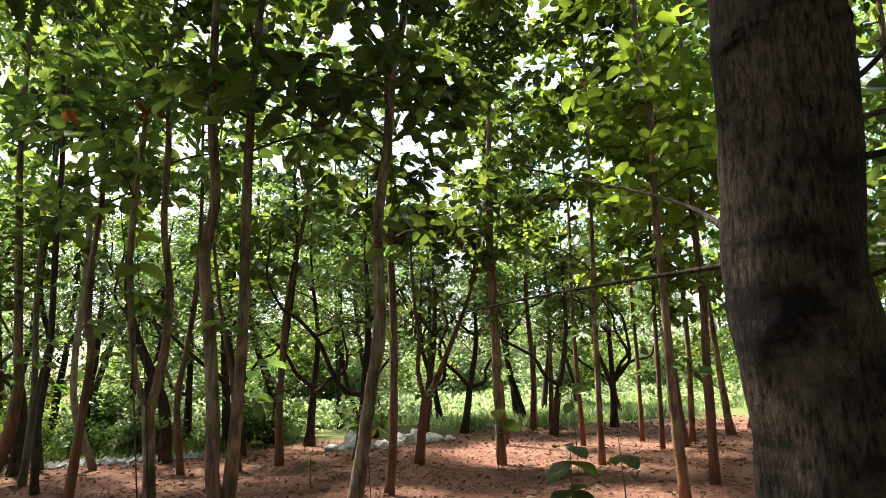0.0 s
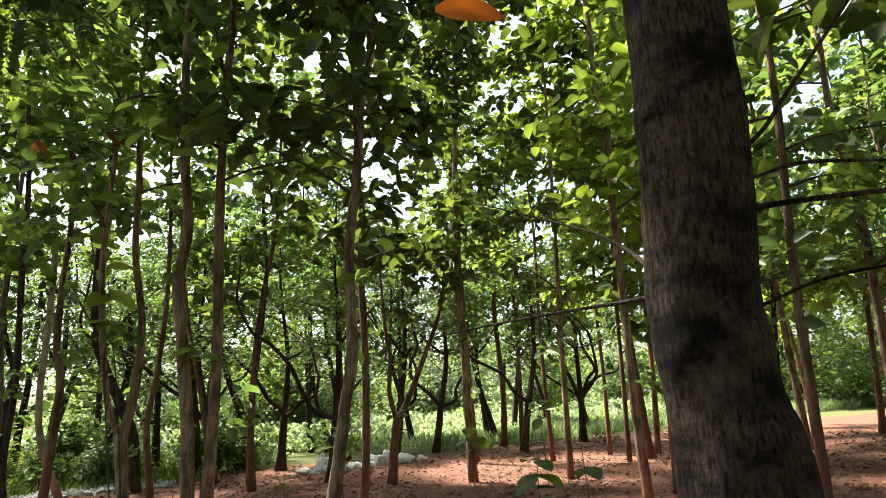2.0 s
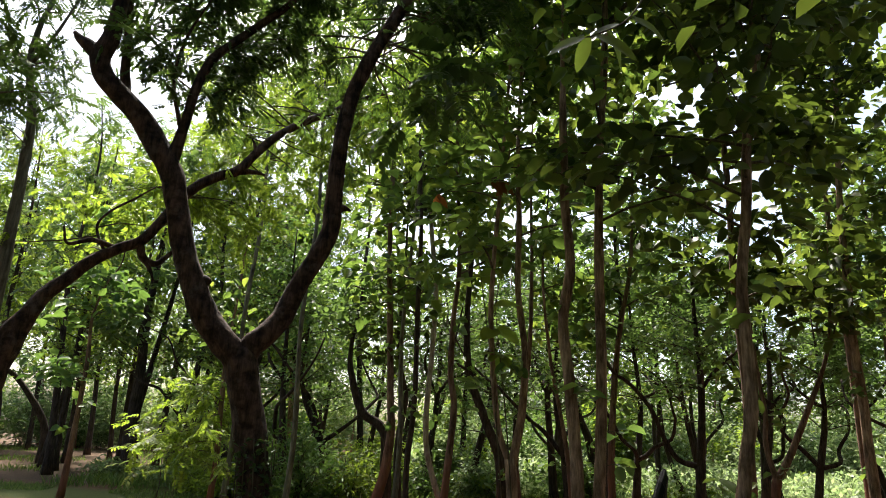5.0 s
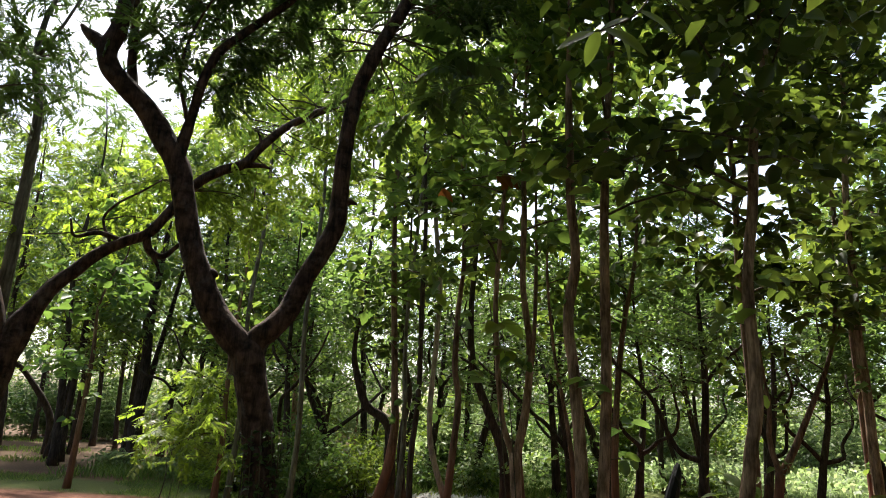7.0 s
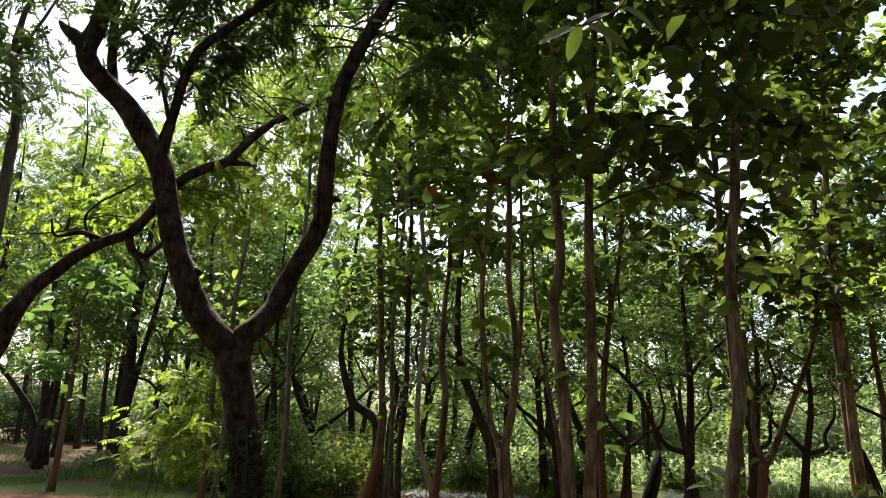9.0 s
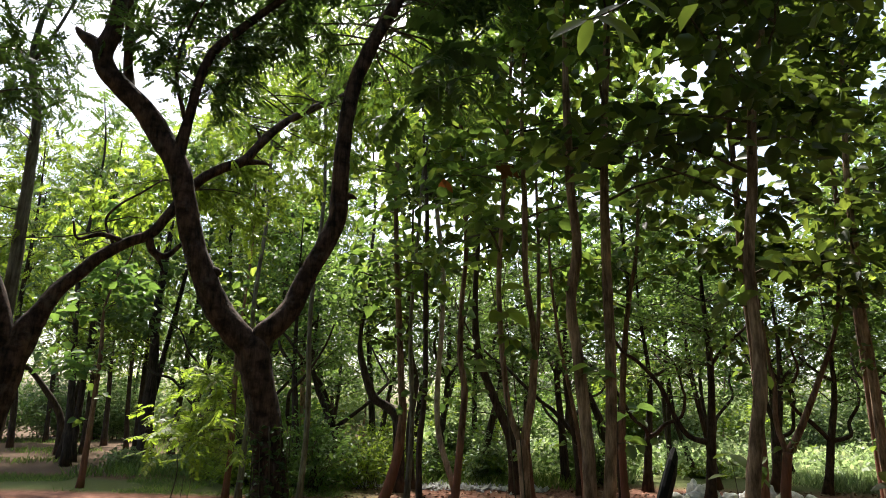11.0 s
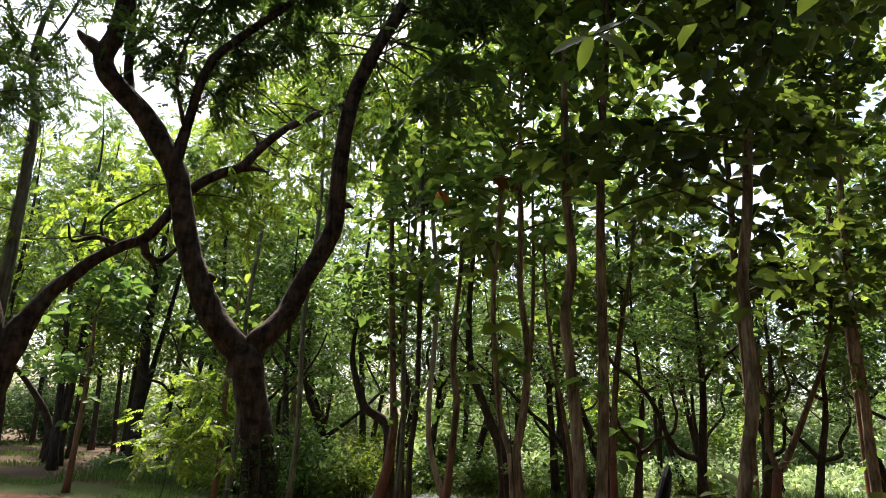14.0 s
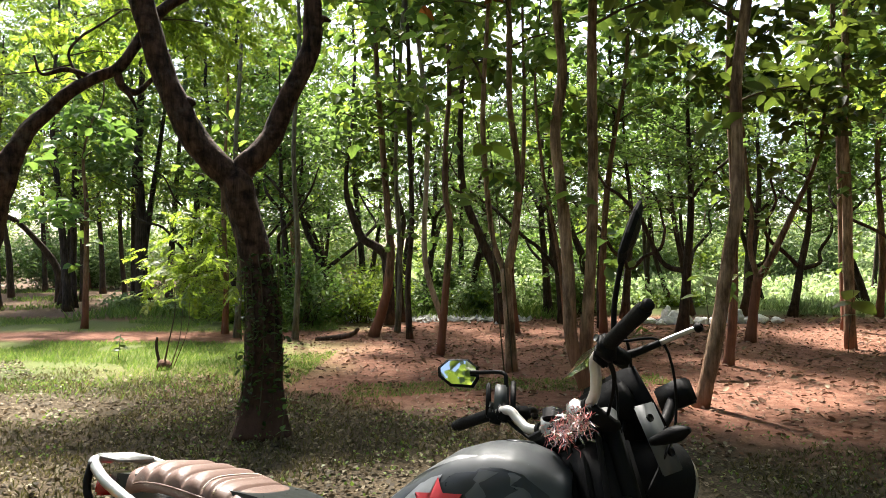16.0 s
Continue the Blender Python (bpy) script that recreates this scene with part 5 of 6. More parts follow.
def saplings():
    sapling(3.54, 4.0, 1.0, 1, 16, 0.22, "young teak sapling with broad dark leaves", (0.05, 0.05), 0.4)
    sapling(3.35, 3.75, 0.7, 2, 8, 0.17, "low teak sapling with dark leaves", (-0.05, 0.03), 0.4)
    sapling(4.0, 3.95, 1.15, 3, 4, 0.24, "thin sapling with a few large drooping leaves", (-0.06, 0.0), 0.3)
    sapling(3.78, 3.5, 0.72, 4, 4, 0.30, "small sapling with large round leaves", (0.04, 0.0), 0.6)
    sapling(6.1, 9.7, 0.95, 5, 5, 0.38, "teak sapling with big hanging leaves", (0.1, 0.0), 0.5)
    sapling(3.35, 7.9, 1.2, 6, 6, 0.30, "slender sapling topped by large leaves", (-0.1, 0.0), 0.75)
    sapling(6.9, 8.6, 1.5, 7, 6, 0.28, "slender sapling with pale leaves", (0.0, 0.1), 0.6, BUSH_LEAF)
    sapling(-4.5, 8.9, 0.38, 8, 8, 0.13, "small broad-leaved seedling in the grass", (0.03, 0), 0.4)
    sapling(3.0, 9.6, 0.5, 9, 5, 0.2, "small broad-leaved seedling on red soil", (0.0, 0), 0.5)
    sapling(-1.15, 4.75, 0.4, 10, 10, 0.055, "weed growing at the foot of the forked tree", (0.05, 0), 0.2, BUSH_LEAF)
    sapling(0.90, 7.98, 3.2, 11, 12, 0.34, "tall thin sapling with large pale green leaves", (-0.3, 0.25), 0.74, BRIGHT_LEAF, 0.010)
    sapling(0.80, 8.0, 4.5, 12, 10, 0.34, "tall thin sapling with large pale green leaves", (-0.52, 0.4), 0.78, BRIGHT_LEAF, 0.010)
    # cut stump with sprouts
    top = thing("stump", (-3.56, 8.22, 0), "small dark stump with thin bare sprouts", "stump")
    v, f = tube_data(np.array([(0, 0, -0.02, 0.10), (0, 0, 0.06, 0.085), (0.01, 0, 0.12, 0.06)]), 12, 0.3, 4.0)
    child("stool", mesh_of("stump_stool", v, f, BARK_DARK), top)
    for k, s in enumerate([[(-0.05, 0, 0.05, 0.02), (-0.10, 0, 0.3, 0.018), (-0.09, 0, 0.42, 0.014)], [(0.0, 0, 0.05, 0.012), (0.06, 0, 0.35, 0.009), (0.13, 0.02, 0.75, 0.006), (0.12, 0, 1.1, 0.003)], [(0.08, 0, 0.02, 0.007), (0.2, 0, 0.4, 0.005), (0.24, 0, 0.8, 0.002)], [(0.1, 0.05, 0.02, 0.006), (0.3, 0, 0.5, 0.004), (0.33, 0, 0.9, 0.002)]]):
        v, f = tube_data(spline(s, 4), 6)
        child("sprout", mesh_of("stump_sprout", v, f, BARK_DARK), top)
    # fallen bough near the swept tree
    top = thing("fallen_branch", (-1.9, 11.3, 0), "short dark broken branch on the soil", "branch")
    v, f = tube_data(spline([(-0.35, 0, 0.03, 0.03), (0, 0.05, 0.05, 0.05), (0.3, 0, 0.12, 0.04), (0.42, 0, 0.22, 0.03)], 4), 8, 0.3, 2.0)
    child("wood", mesh_of("fallen_wood", v, f, BARK_DARK), top)


def creeper():
    """Small creeper leaves on the shaded side of the forked trunk."""
    rng = np.random.default_rng(23)
    top = thing("creeper", (-1.41, 5.13, 0), "creeper with small leaves clinging to the forked trunk", "creeper")
    lines = []
    for a0 in (-0.4, -0.9, 0.1, -1.5, -2.0, -2.5):
        lines.append(np.array([(math.cos(a0 + 0.35 * math.sin(3 * u)) * (0.175 - 0.03 * u), math.sin(a0 + 0.35 * math.sin(3 * u)) * (0.175 - 0.03 * u), 1.45 * u, 0.005) for u in np.linspace(0, 1, 9)]))
    for b in lines:
        v, f = tube_data(b, 5)
        child("stem", mesh_of("creeper_stem", v, f, TWIG), top)
    child("foliage", quads("creeper_leaves", leaf_cloud(rng, lines, 120, 0.055, 0.5, 0.028, 0.8, 0.02), NEEM_LEAF), top)


def hanging_sprays():
    """Leafy twigs that hang close over the path, and withered leaves."""
    rng = np.random.default_rng(17)
    top = thing("overhanging_twig", (1.035, 0.506, 2.773), "leafy twig hanging overhead with one orange leaf", "branch")
    line = spline([(0.5, 0.12, 0.1, 0.008), (0.2, -0.05, -0.25, 0.006), (-0.05, -0.2, -0.62, 0.004), (-0.169, -0.355, -0.971, 0.002)], 6)
    v, f = tube_data(line, 6)
    child("twig", mesh_of("overhead_twig", v, f, TWIG), top)
    for k in range(14):
        s = line[3 + int(k * 1.1)]
        az = k * 2.4
        child("leaf", rounded_leaf(np.array([s[:3]]), np.array([[math.cos(az), math.sin(az), -0.15]]), np.array([[0.1, -0.2, 1.0]]), np.array([0.075]), np.array([0.034]), NEEM_LEAF), top)
    child("leaf", rounded_leaf(np.array([(-0.188, -0.373, -0.985)]), np.array([[0.9, -0.42, 0.02]]), np.array([[-0.35, -0.95, 0.25]]), np.array([0.05]), np.array([0.026]), ORANGE_LEAF), top, "single orange leaf")
    # unseen leafy bough added over the path, above head height, to shade the trunk
    top = thing("shading_bough", (1.62, 0.75, 4.1), "unseen leafy bough added over the path to shade the old trunk", "branch")
    lines = []
    for az, ln in ((2.6, 1.5), (2.1, 1.8), (3.1, 1.4), (1.75, 1.9), (1.4, 1.7), (2.4, 1.1), (1.0, 1.4)):
        lines.append(np.array([(math.cos(az) * ln * u, math.sin(az) * ln * u, 0.25 * u - 0.45 * u * u, 0.012 * (1.1 - u)) for u in np.linspace(0, 1, 6)]))
    v, f = joined([tube_data(b, 5) for b in lines])
    tagged(child("branchwork", mesh_of("bough_wood", v, f, TWIG), top), kind="stuff")
    child("foliage", quads("bough_foliage", leaf_cloud(rng, lines, 110, 0.19, 0.62, 0.2, 0.35, 0.05), TEAK_LEAF), top)
    # long pale leaves that hang near, and a feathery spray past the forked limb
    top = thing("overhanging_spray", (0.62, 2.45, 3.30), "spray of long lance-shaped leaves hanging overhead", "branch")
    line = spline([(0.5, 0.5, 0.75, 0.007), (0.28, 0.25, 0.30, 0.005), (0.08, 0.05, 0.06, 0.004), (0.0, 0.0, 0.0, 0.003)], 5)
    v, f = tube_data(line, 6)
    child("twig", mesh_of("spray_twig", v, f, TWIG), top)
    for p, d, ln in (((0.0, 0.0, 0.0), (-0.9, 0.1, -0.28), 0.18), ((0.02, 0.01, 0.02), (-0.25, 0.3, -0.8), 0.17), ((0.05, 0.03, 0.04), (0.6, -0.2, -0.4), 0.24), ((0.12, 0.1, 0.12), (0.5, 0.4, -0.5), 0.22), ((0.2, 0.17, 0.2), (-0.7, 0.3, -0.2), 0.2), ((0.28, 0.25, 0.3), (0.8, 0.1, -0.3), 0.22)):
        child("leaf", rounded_leaf(np.array([p]), np.array([d]), np.array([[0.1, -0.9, 0.55]]), np.array([ln]), np.array([ln * 0.40]), TEAK_LEAF), top)
    top = thing("feathery_spray", (0.22, 4.9, 4.62), "spray of dark feathery leaves reaching past the limb", "branch")
    lines = [np.array([(0.25 - 0.75 * u + 0.1 * k, 0.6 - 0.7 * u, 0.15 + 0.35 * k * u - 0.30 * u * u, 0.007 * (1.1 - u)) for u in np.linspace(0, 1, 6)]) for k in (-1, 0, 1)]
    v, f = joined([tube_data(b, 5) for b in lines])
    tagged(child("branchwork", mesh_of("spray_wood", v, f, TWIG), top), kind="stuff")
    child("foliage", diamonds("spray_foliage", frond_cloud(rng, lines, 9, 0.42, 16, 0.05, 0.2), NEEM_LEAF), top)
    top = thing("withered_spray", (0.55, 8.0, 4.85), "spray of withered orange leaves on a twig", "branch")
    v, f = tube_data(spline([(0.35, 0.1, -0.3, 0.010), (0.15, 0.05, 0.02, 0.008), (-0.4, 0.15, -0.02, 0.006), (-0.78, 0.3, -0.12, 0.003)], 6), 5)
    child("twig", mesh_of("withered_twig", v, f, TWIG), top)
    for x, y, z, a in [(0.10, 0.04, 0.0, 0.2), (0.02, 0.05, 0.01, -0.6), (0.18, 0.04, -0.02, 2.8), (-0.05, 0.06, 0.0, -0.3), (-0.74, 0.28, -0.12, 2.0), (-0.78, 0.3, -0.12, 0.4)]:
        child("leaf", rounded_leaf(np.array([(x, y, z)]), np.array([[math.cos(a), math.sin(a) * 0.5, -0.9]]), np.array([[0.2, -1.0, 0.3]]), np.array([0.24]), np.array([0.10]), WITHERED_LEAF), top)


undergrowth()
creeper()
rocks()
saplings()
hanging_sprays()
grass_and_litter()

# ---- motorcycle ----
PAINT = plain_mat("grey_paint", (0.060, 0.066, 0.070), 0.5, 0.2, 0.06, 30)
PAINT_DARK = plain_mat("dark_paint", (0.022, 0.025, 0.028), 0.32, 0.3, 0.08, 30)
BLACK = plain_mat("black_plastic", (0.003, 0.003, 0.0033), 0.6, 0, 0.3, 40, 0.15)
RUBBER = plain_mat("rubber", (0.007, 0.007, 0.007), 0.8, 0, 0.3, 60, 0.3)
CHROME = plain_mat("satin_silver", (0.50, 0.48, 0.45), 0.40, 0.45, 0.1, 25)
ALLOY = plain_mat("brushed_alloy", (0.46, 0.46, 0.45), 0.42, 0.9, 0.15, 40)
DULL = plain_mat("dull_grey", (0.075, 0.08, 0.08), 0.55, 0.2, 0.15, 30)
LEATHER = plain_mat("brown_leather", (0.125, 0.074, 0.057), 0.52, 0, 0.16, 110, 0.12)
STITCH = plain_mat("pale_thread", (0.55, 0.48, 0.42), 0.7)
RED = plain_mat("red_vinyl", (0.48, 0.035, 0.045), 0.4, 0, 0.08)
SILVER_VINYL = plain_mat("silver_vinyl", (0.22, 0.23, 0.24), 0.45, 0.2, 0.1)
AMBER = plain_mat("amber_lens", (0.5, 0.16, 0.02), 0.2)
TAIL_RED = plain_mat("red_lens", (0.35, 0.02, 0.02), 0.2)
MIRROR, _mn, _ml, _mb = mat("mirror_glass")
_mb.inputs["Base Color"].default_value = (0.9, 0.92, 0.9, 1)
_mb.inputs["Metallic"].default_value, _mb.inputs["Roughness"].default_value = 1.0, 0.02
CLEAR, _cn, _cl, _cb = mat("smoky_plastic")
_cb.inputs["Base Color"].default_value = (0.90, 0.86, 0.74, 1)
_cb.inputs["Roughness"].default_value, _cb.inputs["Transmission Weight"].default_value, _cb.inputs["IOR"].default_value = 0.08, 1.0, 1.08
TINSEL_RED = plain_mat("red_tinsel", (0.50, 0.13, 0.12), 0.4, 0.3)
TINSEL_SILVER = plain_mat("silver_tinsel", (0.75, 0.72, 0.70), 0.25, 0.9)


for _m in (BLACK, RUBBER):
    _m.node_tree.nodes["Principled BSDF"].inputs["Specular IOR Level"].default_value = 0.12


def bevel_box(size, at, r=0.006, turn=None):
    """Vertices and faces of a bevelled box."""
    bm = bmesh.new()
    bmesh.ops.create_cube(bm, size=1)
    bmesh.ops.scale(bm, vec=size, verts=bm.verts)
    bmesh.ops.bevel(bm, geom=list(bm.edges), offset=r, segments=2, affect='EDGES')
    if turn:
        bm.transform(Euler([radians(a) for a in turn]).to_matrix().to_4x4())
    bm.transform(Matrix.Translation(at))
    bm.verts.index_update()
    v, f = [tuple(q.co) for q in bm.verts], [tuple(q.index for q in p.verts) for p in bm.faces]
    bm.free()
    return np.array(v), f


def lathe(profile, at, axis='Y', sides=32):
    """A ring of (radius, offset) turned about an axis."""
    v, f = [], []
    for r, o in profile:
        for k in range(sides):
            a = 2 * math.pi * k / sides
            c, s = r * math.cos(a), r * math.sin(a)
            v.append({'Y': (c, o, s), 'X': (o, c, s), 'Z': (c, s, o)}[axis])
    n = len(profile)
    for i in range(n - 1):
        for k in range(sides):
            f.append((i * sides + k, i * sides + (k + 1) % sides, (i + 1) * sides + (k + 1) % sides, (i + 1) * sides + k))
    f.append(tuple(range(sides)))
    f.append(tuple((n - 1) * sides + k for k in range(sides)))
    return np.array(v) + np.array(at), f


def torus(R, r, at, sides=40, ring=12, flat=1.0):
    v, f = [], []
    for i in range(sides):
        a = 2 * math.pi * i / sides
        for k in range(ring):
            b = 2 * math.pi * k / ring
            rr = R + r * math.cos(b)
            v.append((rr * math.cos(a), r * flat * math.sin(b), rr * math.sin(a)))
    for i in range(sides):
        for k in range(ring):
            f.append((i * ring + k, i * ring + (k + 1) % ring, (i + 1) % sides * ring + (k + 1) % ring, (i + 1) % sides * ring + k))
    return np.array(v) + np.array(at), f


def loft(rows):
    """Skin over closed rings of equal length, with flat ends."""
    k = len(rows[0])
    v = np.vstack(rows)
    f = [(i * k + j, i * k + (j + 1) % k, (i + 1) * k + (j + 1) % k, (i + 1) * k + j) for i in range(len(rows) - 1) for j in range(k)]
    f += [tuple(reversed(range(k))), tuple((len(rows) - 1) * k + j for j in range(k))]
    return v, f


def curve_at(x, table):
    xs, ys = zip(*table)
    return float(np.interp(x, xs, ys))


def pipe(pts, sides=10, steps=6):
    return tube_data(spline(pts, steps), sides)


def motorcycle():
    bike = thing("motorcycle", (0, 0, 0), "grey motorcycle with brown ribbed seat leaning on its side stand", "motorcycle")
    bike.matrix_basis = pose(-0.041, 1.173, 0.012, 0, 0, -20.0) @ pose(0, 0, 0, -14.3, 0, 0)

    def put(name, data, material, parent=bike, label="", smooth=True):
        return child(name, mesh_of(name, data[0], data[1], material, smooth), parent, label)

    # steering: turned about the raked head
    steer = Matrix.Rotation(radians(47.6), 3, Vector((-math.sin(radians(25)), 0, math.cos(radians(25)))))
    SQ, SO = np.array(steer), np.array((0.334, 0, 1.058))

    def st(data):
        return data[0] @ SQ.T + SO, data[1]

    # tank
    top = [(-0.13, 0.800), (-0.06, 0.846), (0.03, 0.922), (0.12, 0.984), (0.19, 1.008), (0.26, 1.010), (0.31, 0.995), (0.36, 0.960)]
    half = [(-0.13, 0.075), (-0.06, 0.095), (0.03, 0.130), (0.12, 0.158), (0.20, 0.168), (0.29, 0.150), (0.36, 0.10)]
    rows = []
    for x in np.linspace(-0.13, 0.36, 40):
        zt, h = curve_at(x, top), curve_at(x, half)
        zb = 0.76
        ring = []
        for k in range(40):
            a = 2 * math.pi * k / 40
            c, s = math.cos(a), math.sin(a)
            yy = h * math.copysign(abs(c) ** 0.75, c)
            mid = zb + (zt - zb) * 0.46
            zz = mid + (zt - mid) * math.copysign(abs(s) ** 0.8, s) if s > 0 else mid + (mid - zb) * s * 0.9
            # crease along the shoulder
            if s > 0 and abs(c) > 0.5:
                zz += 0.008 * math.exp(-((abs(c) - 0.8) / 0.1) ** 2)
            ring.append((x, yy, zz))
        rows.append(np.array(ring))
    tank = put("fuel_tank", loft(rows), PAINT, label="matt grey fuel tank")
    put("filler_cap", lathe([(0.032, 0.0), (0.032, 0.004), (0.026, 0.007), (0.0, 0.008)], (0.24, 0, 1.005), 'Z', 28), PAINT_DARK, tank)

    def side_y(x, z):
        """The tank's flank on the camera's side, a little proud."""
        zt, h = curve_at(x, top), curve_at(x, half)
        mid = 0.76 + (zt - 0.76) * 0.46
        s = min(0.999, max(0.0, (z - mid) / (zt - mid))) ** 1.25
        return -h * (1 - s * s) ** 0.375 - 0.003

    def decal(name, outline, material, label="", lift=0.0):
        """A sheet laid on the flank, from an outline in x and z."""
        bm = bmesh.new()
        vs = [bm.verts.new((x, 0, z)) for x, z in outline]
        bm.faces.new(vs)
        bmesh.ops.triangulate(bm, faces=bm.faces)
        bmesh.ops.subdivide_edges(bm, edges=bm.edges, cuts=3, use_grid_fill=True)
        for v in bm.verts:
            v.co.z += 0.066
            v.co.y = side_y(v.co.x, v.co.z) - lift
        bm.verts.index_update()
        d = np.array([tuple(v.co) for v in bm.verts]), [tuple(v.index for v in p.verts) for p in bm.faces]
        bm.free()
        return put(name, d, material, tank, label)

    star = []
    for k in range(10):
        a = radians(90 + 36 * k + 8)
        r = 0.060 if k % 2 == 0 else 0.025
        star.append((0.115 + r * math.cos(a), 0.818 + r * math.sin(a) * 0.75))
    decal("side_panel", [(0.0, 0.815), (0.05, 0.862), (0.12, 0.892), (0.20, 0.900), (0.28, 0.885), (0.33, 0.85), (0.34, 0.80), (0.02, 0.79)], PAINT_DARK)
    decal("silver_flash", [(0.03, 0.81), (0.07, 0.852), (0.115, 0.868), (0.10, 0.83), (0.09, 0.80)], SILVER_VINYL, lift=0.0015)
    decal("silver_flash", [(0.005, 0.835), (0.06, 0.878), (0.14, 0.908), (0.22, 0.915), (0.29, 0.903), (0.22, 0.906), (0.14, 0.899), (0.06, 0.868)], SILVER_VINYL, lift=0.0015)
    decal("star", star, RED, "red star decal on the tank", lift=0.003)

    # seat, ribbed
    stop = [(-0.775, 0.838), (-0.74, 0.858), (-0.69, 0.873), (-0.63, 0.878), (-0.56, 0.874), (-0.48, 0.864), (-0.40, 0.846), (-0.32, 0.826), (-0.22, 0.810), (-0.10, 0.806)]
    shalf = [(-0.775, 0.05), (-0.75, 0.085), (-0.66, 0.112), (-0.5, 0.128), (-0.3, 0.125), (-0.18, 0.10), (-0.10, 0.07)]
    ribs = [-0.725, -0.665, -0.605, -0.545, -0.485, -0.455, -0.405]
    rows = []
    for x in np.linspace(-0.775, -0.10, 190):
        zt, h = curve_at(x, stop), curve_at(x, shalf)
        g = sum(math.exp(-((x - r) / 0.005) ** 2) for r in ribs)
        puff = 0.004 * math.cos((x + 0.725) / 0.06 * 2 * math.pi) if x < -0.44 else 0
        ring = []
        for k in range(28):
            a = 2 * math.pi * k / 28
            c, s = math.cos(a), math.sin(a)
            yy = h * math.copysign(abs(c) ** 0.55, c)
            zz = zt - 0.045 + (0.045 if s > 0 else 0.035) * math.copysign(abs(s) ** 0.7, s)
            if s > 0.05:
                zz -= 0.007 * g + puff
                yy *= 1 - 0.012 * g
            ring.append((x, yy, zz))
        rows.append(np.array(ring))
    seat = put("seat", loft(rows), LEATHER, label="brown leather seat with cross ribs")
    for r in ribs[-3:-1]:
        zt, h = curve_at(r, stop), curve_at(r, shalf)
        arc = [(r + 0.006, h * math.copysign(abs(math.cos(a)) ** 0.55, math.cos(a)) * 1.0, zt - 0.045 + 0.043 * math.sin(a) ** 0.7, 0.0011) for a in np.linspace(0.25, math.pi - 0.25, 14)]
        put("stitching", pipe(arc, 5, 2), STITCH, seat)
    put("seat_piping", pipe([(x, -curve_at(x, shalf) * 1.005, curve_at(x, stop) - 0.046, 0.0025) for x in np.linspace(-0.765, -0.14, 12)], 6, 3), LEATHER, seat)
    # tail
    rows = []
    for x, h, z0, z1 in [(-0.86, 0.03, 0.80, 0.83), (-0.80, 0.07, 0.74, 0.835), (-0.6, 0.105, 0.70, 0.85), (-0.35, 0.11, 0.66, 0.835), (-0.15, 0.09, 0.64, 0.80)]:
        rows.append(np.array([(x, -h, z0 + 0.02), (x, -h * 0.6, z0), (x, h * 0.6, z0), (x, h, z0 + 0.02), (x, h, z1), (x, -h, z1)]))
    put("tail_cover", loft(rows), PAINT_DARK, smooth=False)
    put("tail_light", bevel_box((0.03, 0.11, 0.05), (-0.872, 0, 0.795), 0.008), TAIL_RED)
    for s in (-1, 1):
        put("grab_rail", pipe([(-0.46, 0.128 * s, 0.735, 0.012), (-0.62, 0.145 * s, 0.772, 0.013), (-0.75, 0.140 * s, 0.818, 0.013), (-0.845, 0.105 * s, 0.852, 0.013), (-0.89, 0.06 * s, 0.860, 0.012), (-0.885, 0.01 * s, 0.860, 0.011)], 12), ALLOY, label="silver grab rail")
        put("grab_rail_brace", pipe([(-0.85, 0.11 * s, 0.858, 0.010), (-0.84, 0.12 * s, 0.80, 0.010), (-0.80, 0.12 * s, 0.74, 0.009)], 10), BLACK)
        put("rear_indicator", bevel_box((0.05, 0.07, 0.035), (-0.80, 0.20 * s, 0.74), 0.012), AMBER)
    put("grab_plate", bevel_box((0.085, 0.13, 0.010), (-0.85, 0, 0.868), 0.004, (0, 4, 0)), ALLOY)
    put("rear_mudguard", pipe([(-0.80, 0, 0.74, 0.05), (-0.95, 0, 0.66, 0.05), (-1.03, 0, 0.52, 0.045)], 10), BLACK)
    # frame, engine, exhaust
    for s in (-1, 1):
        put("frame_tube", pipe([(0.36, 0.03 * s, 0.86, 0.018), (0.22, 0.09 * s, 0.66, 0.018), (0.18, 0.10 * s, 0.35, 0.016), (-0.2, 0.11 * s, 0.28, 0.016)], 8), BLACK)
        put("swingarm", pipe([(-0.18, 0.11 * s, 0.40, 0.02), (-0.45, 0.10 * s, 0.36, 0.02), (-0.66, 0.09 * s, 0.31, 0.018)], 8), BLACK)
        put("shock_absorber", pipe([(-0.30, 0.10 * s, 0.68, 0.022), (-0.42, 0.11 * s, 0.52, 0.022), (-0.52, 0.11 * s, 0.36, 0.018)], 10), BLACK)
        put("foot_peg", pipe([(-0.18, 0.13 * s, 0.34, 0.012), (-0.19, 0.24 * s, 0.34, 0.012)], 8), RUBBER)
    eng = put("engine", bevel_box((0.40, 0.20, 0.24), (0.0, 0, 0.38), 0.04), ALLOY)
    for k in range(7):
        put("cooling_fin", bevel_box((0.17, 0.19, 0.010), (0.12, 0, 0.50 + 0.022 * k), 0.003), BLACK, eng)
    put("exhaust", pipe([(0.2, -0.08, 0.50, 0.02), (0.28, -0.10, 0.36, 0.02), (0.1, -0.14, 0.22, 0.022), (-0.3, -0.16, 0.25, 0.03), (-0.5, -0.17, 0.32, 0.045), (-0.85, -0.18, 0.42, 0.045)], 14), BLACK)
    put("side_cover", bevel_box((0.24, 0.012, 0.16), (-0.20, -0.115, 0.66), 0.005, (0, -12, 0)), PAINT)
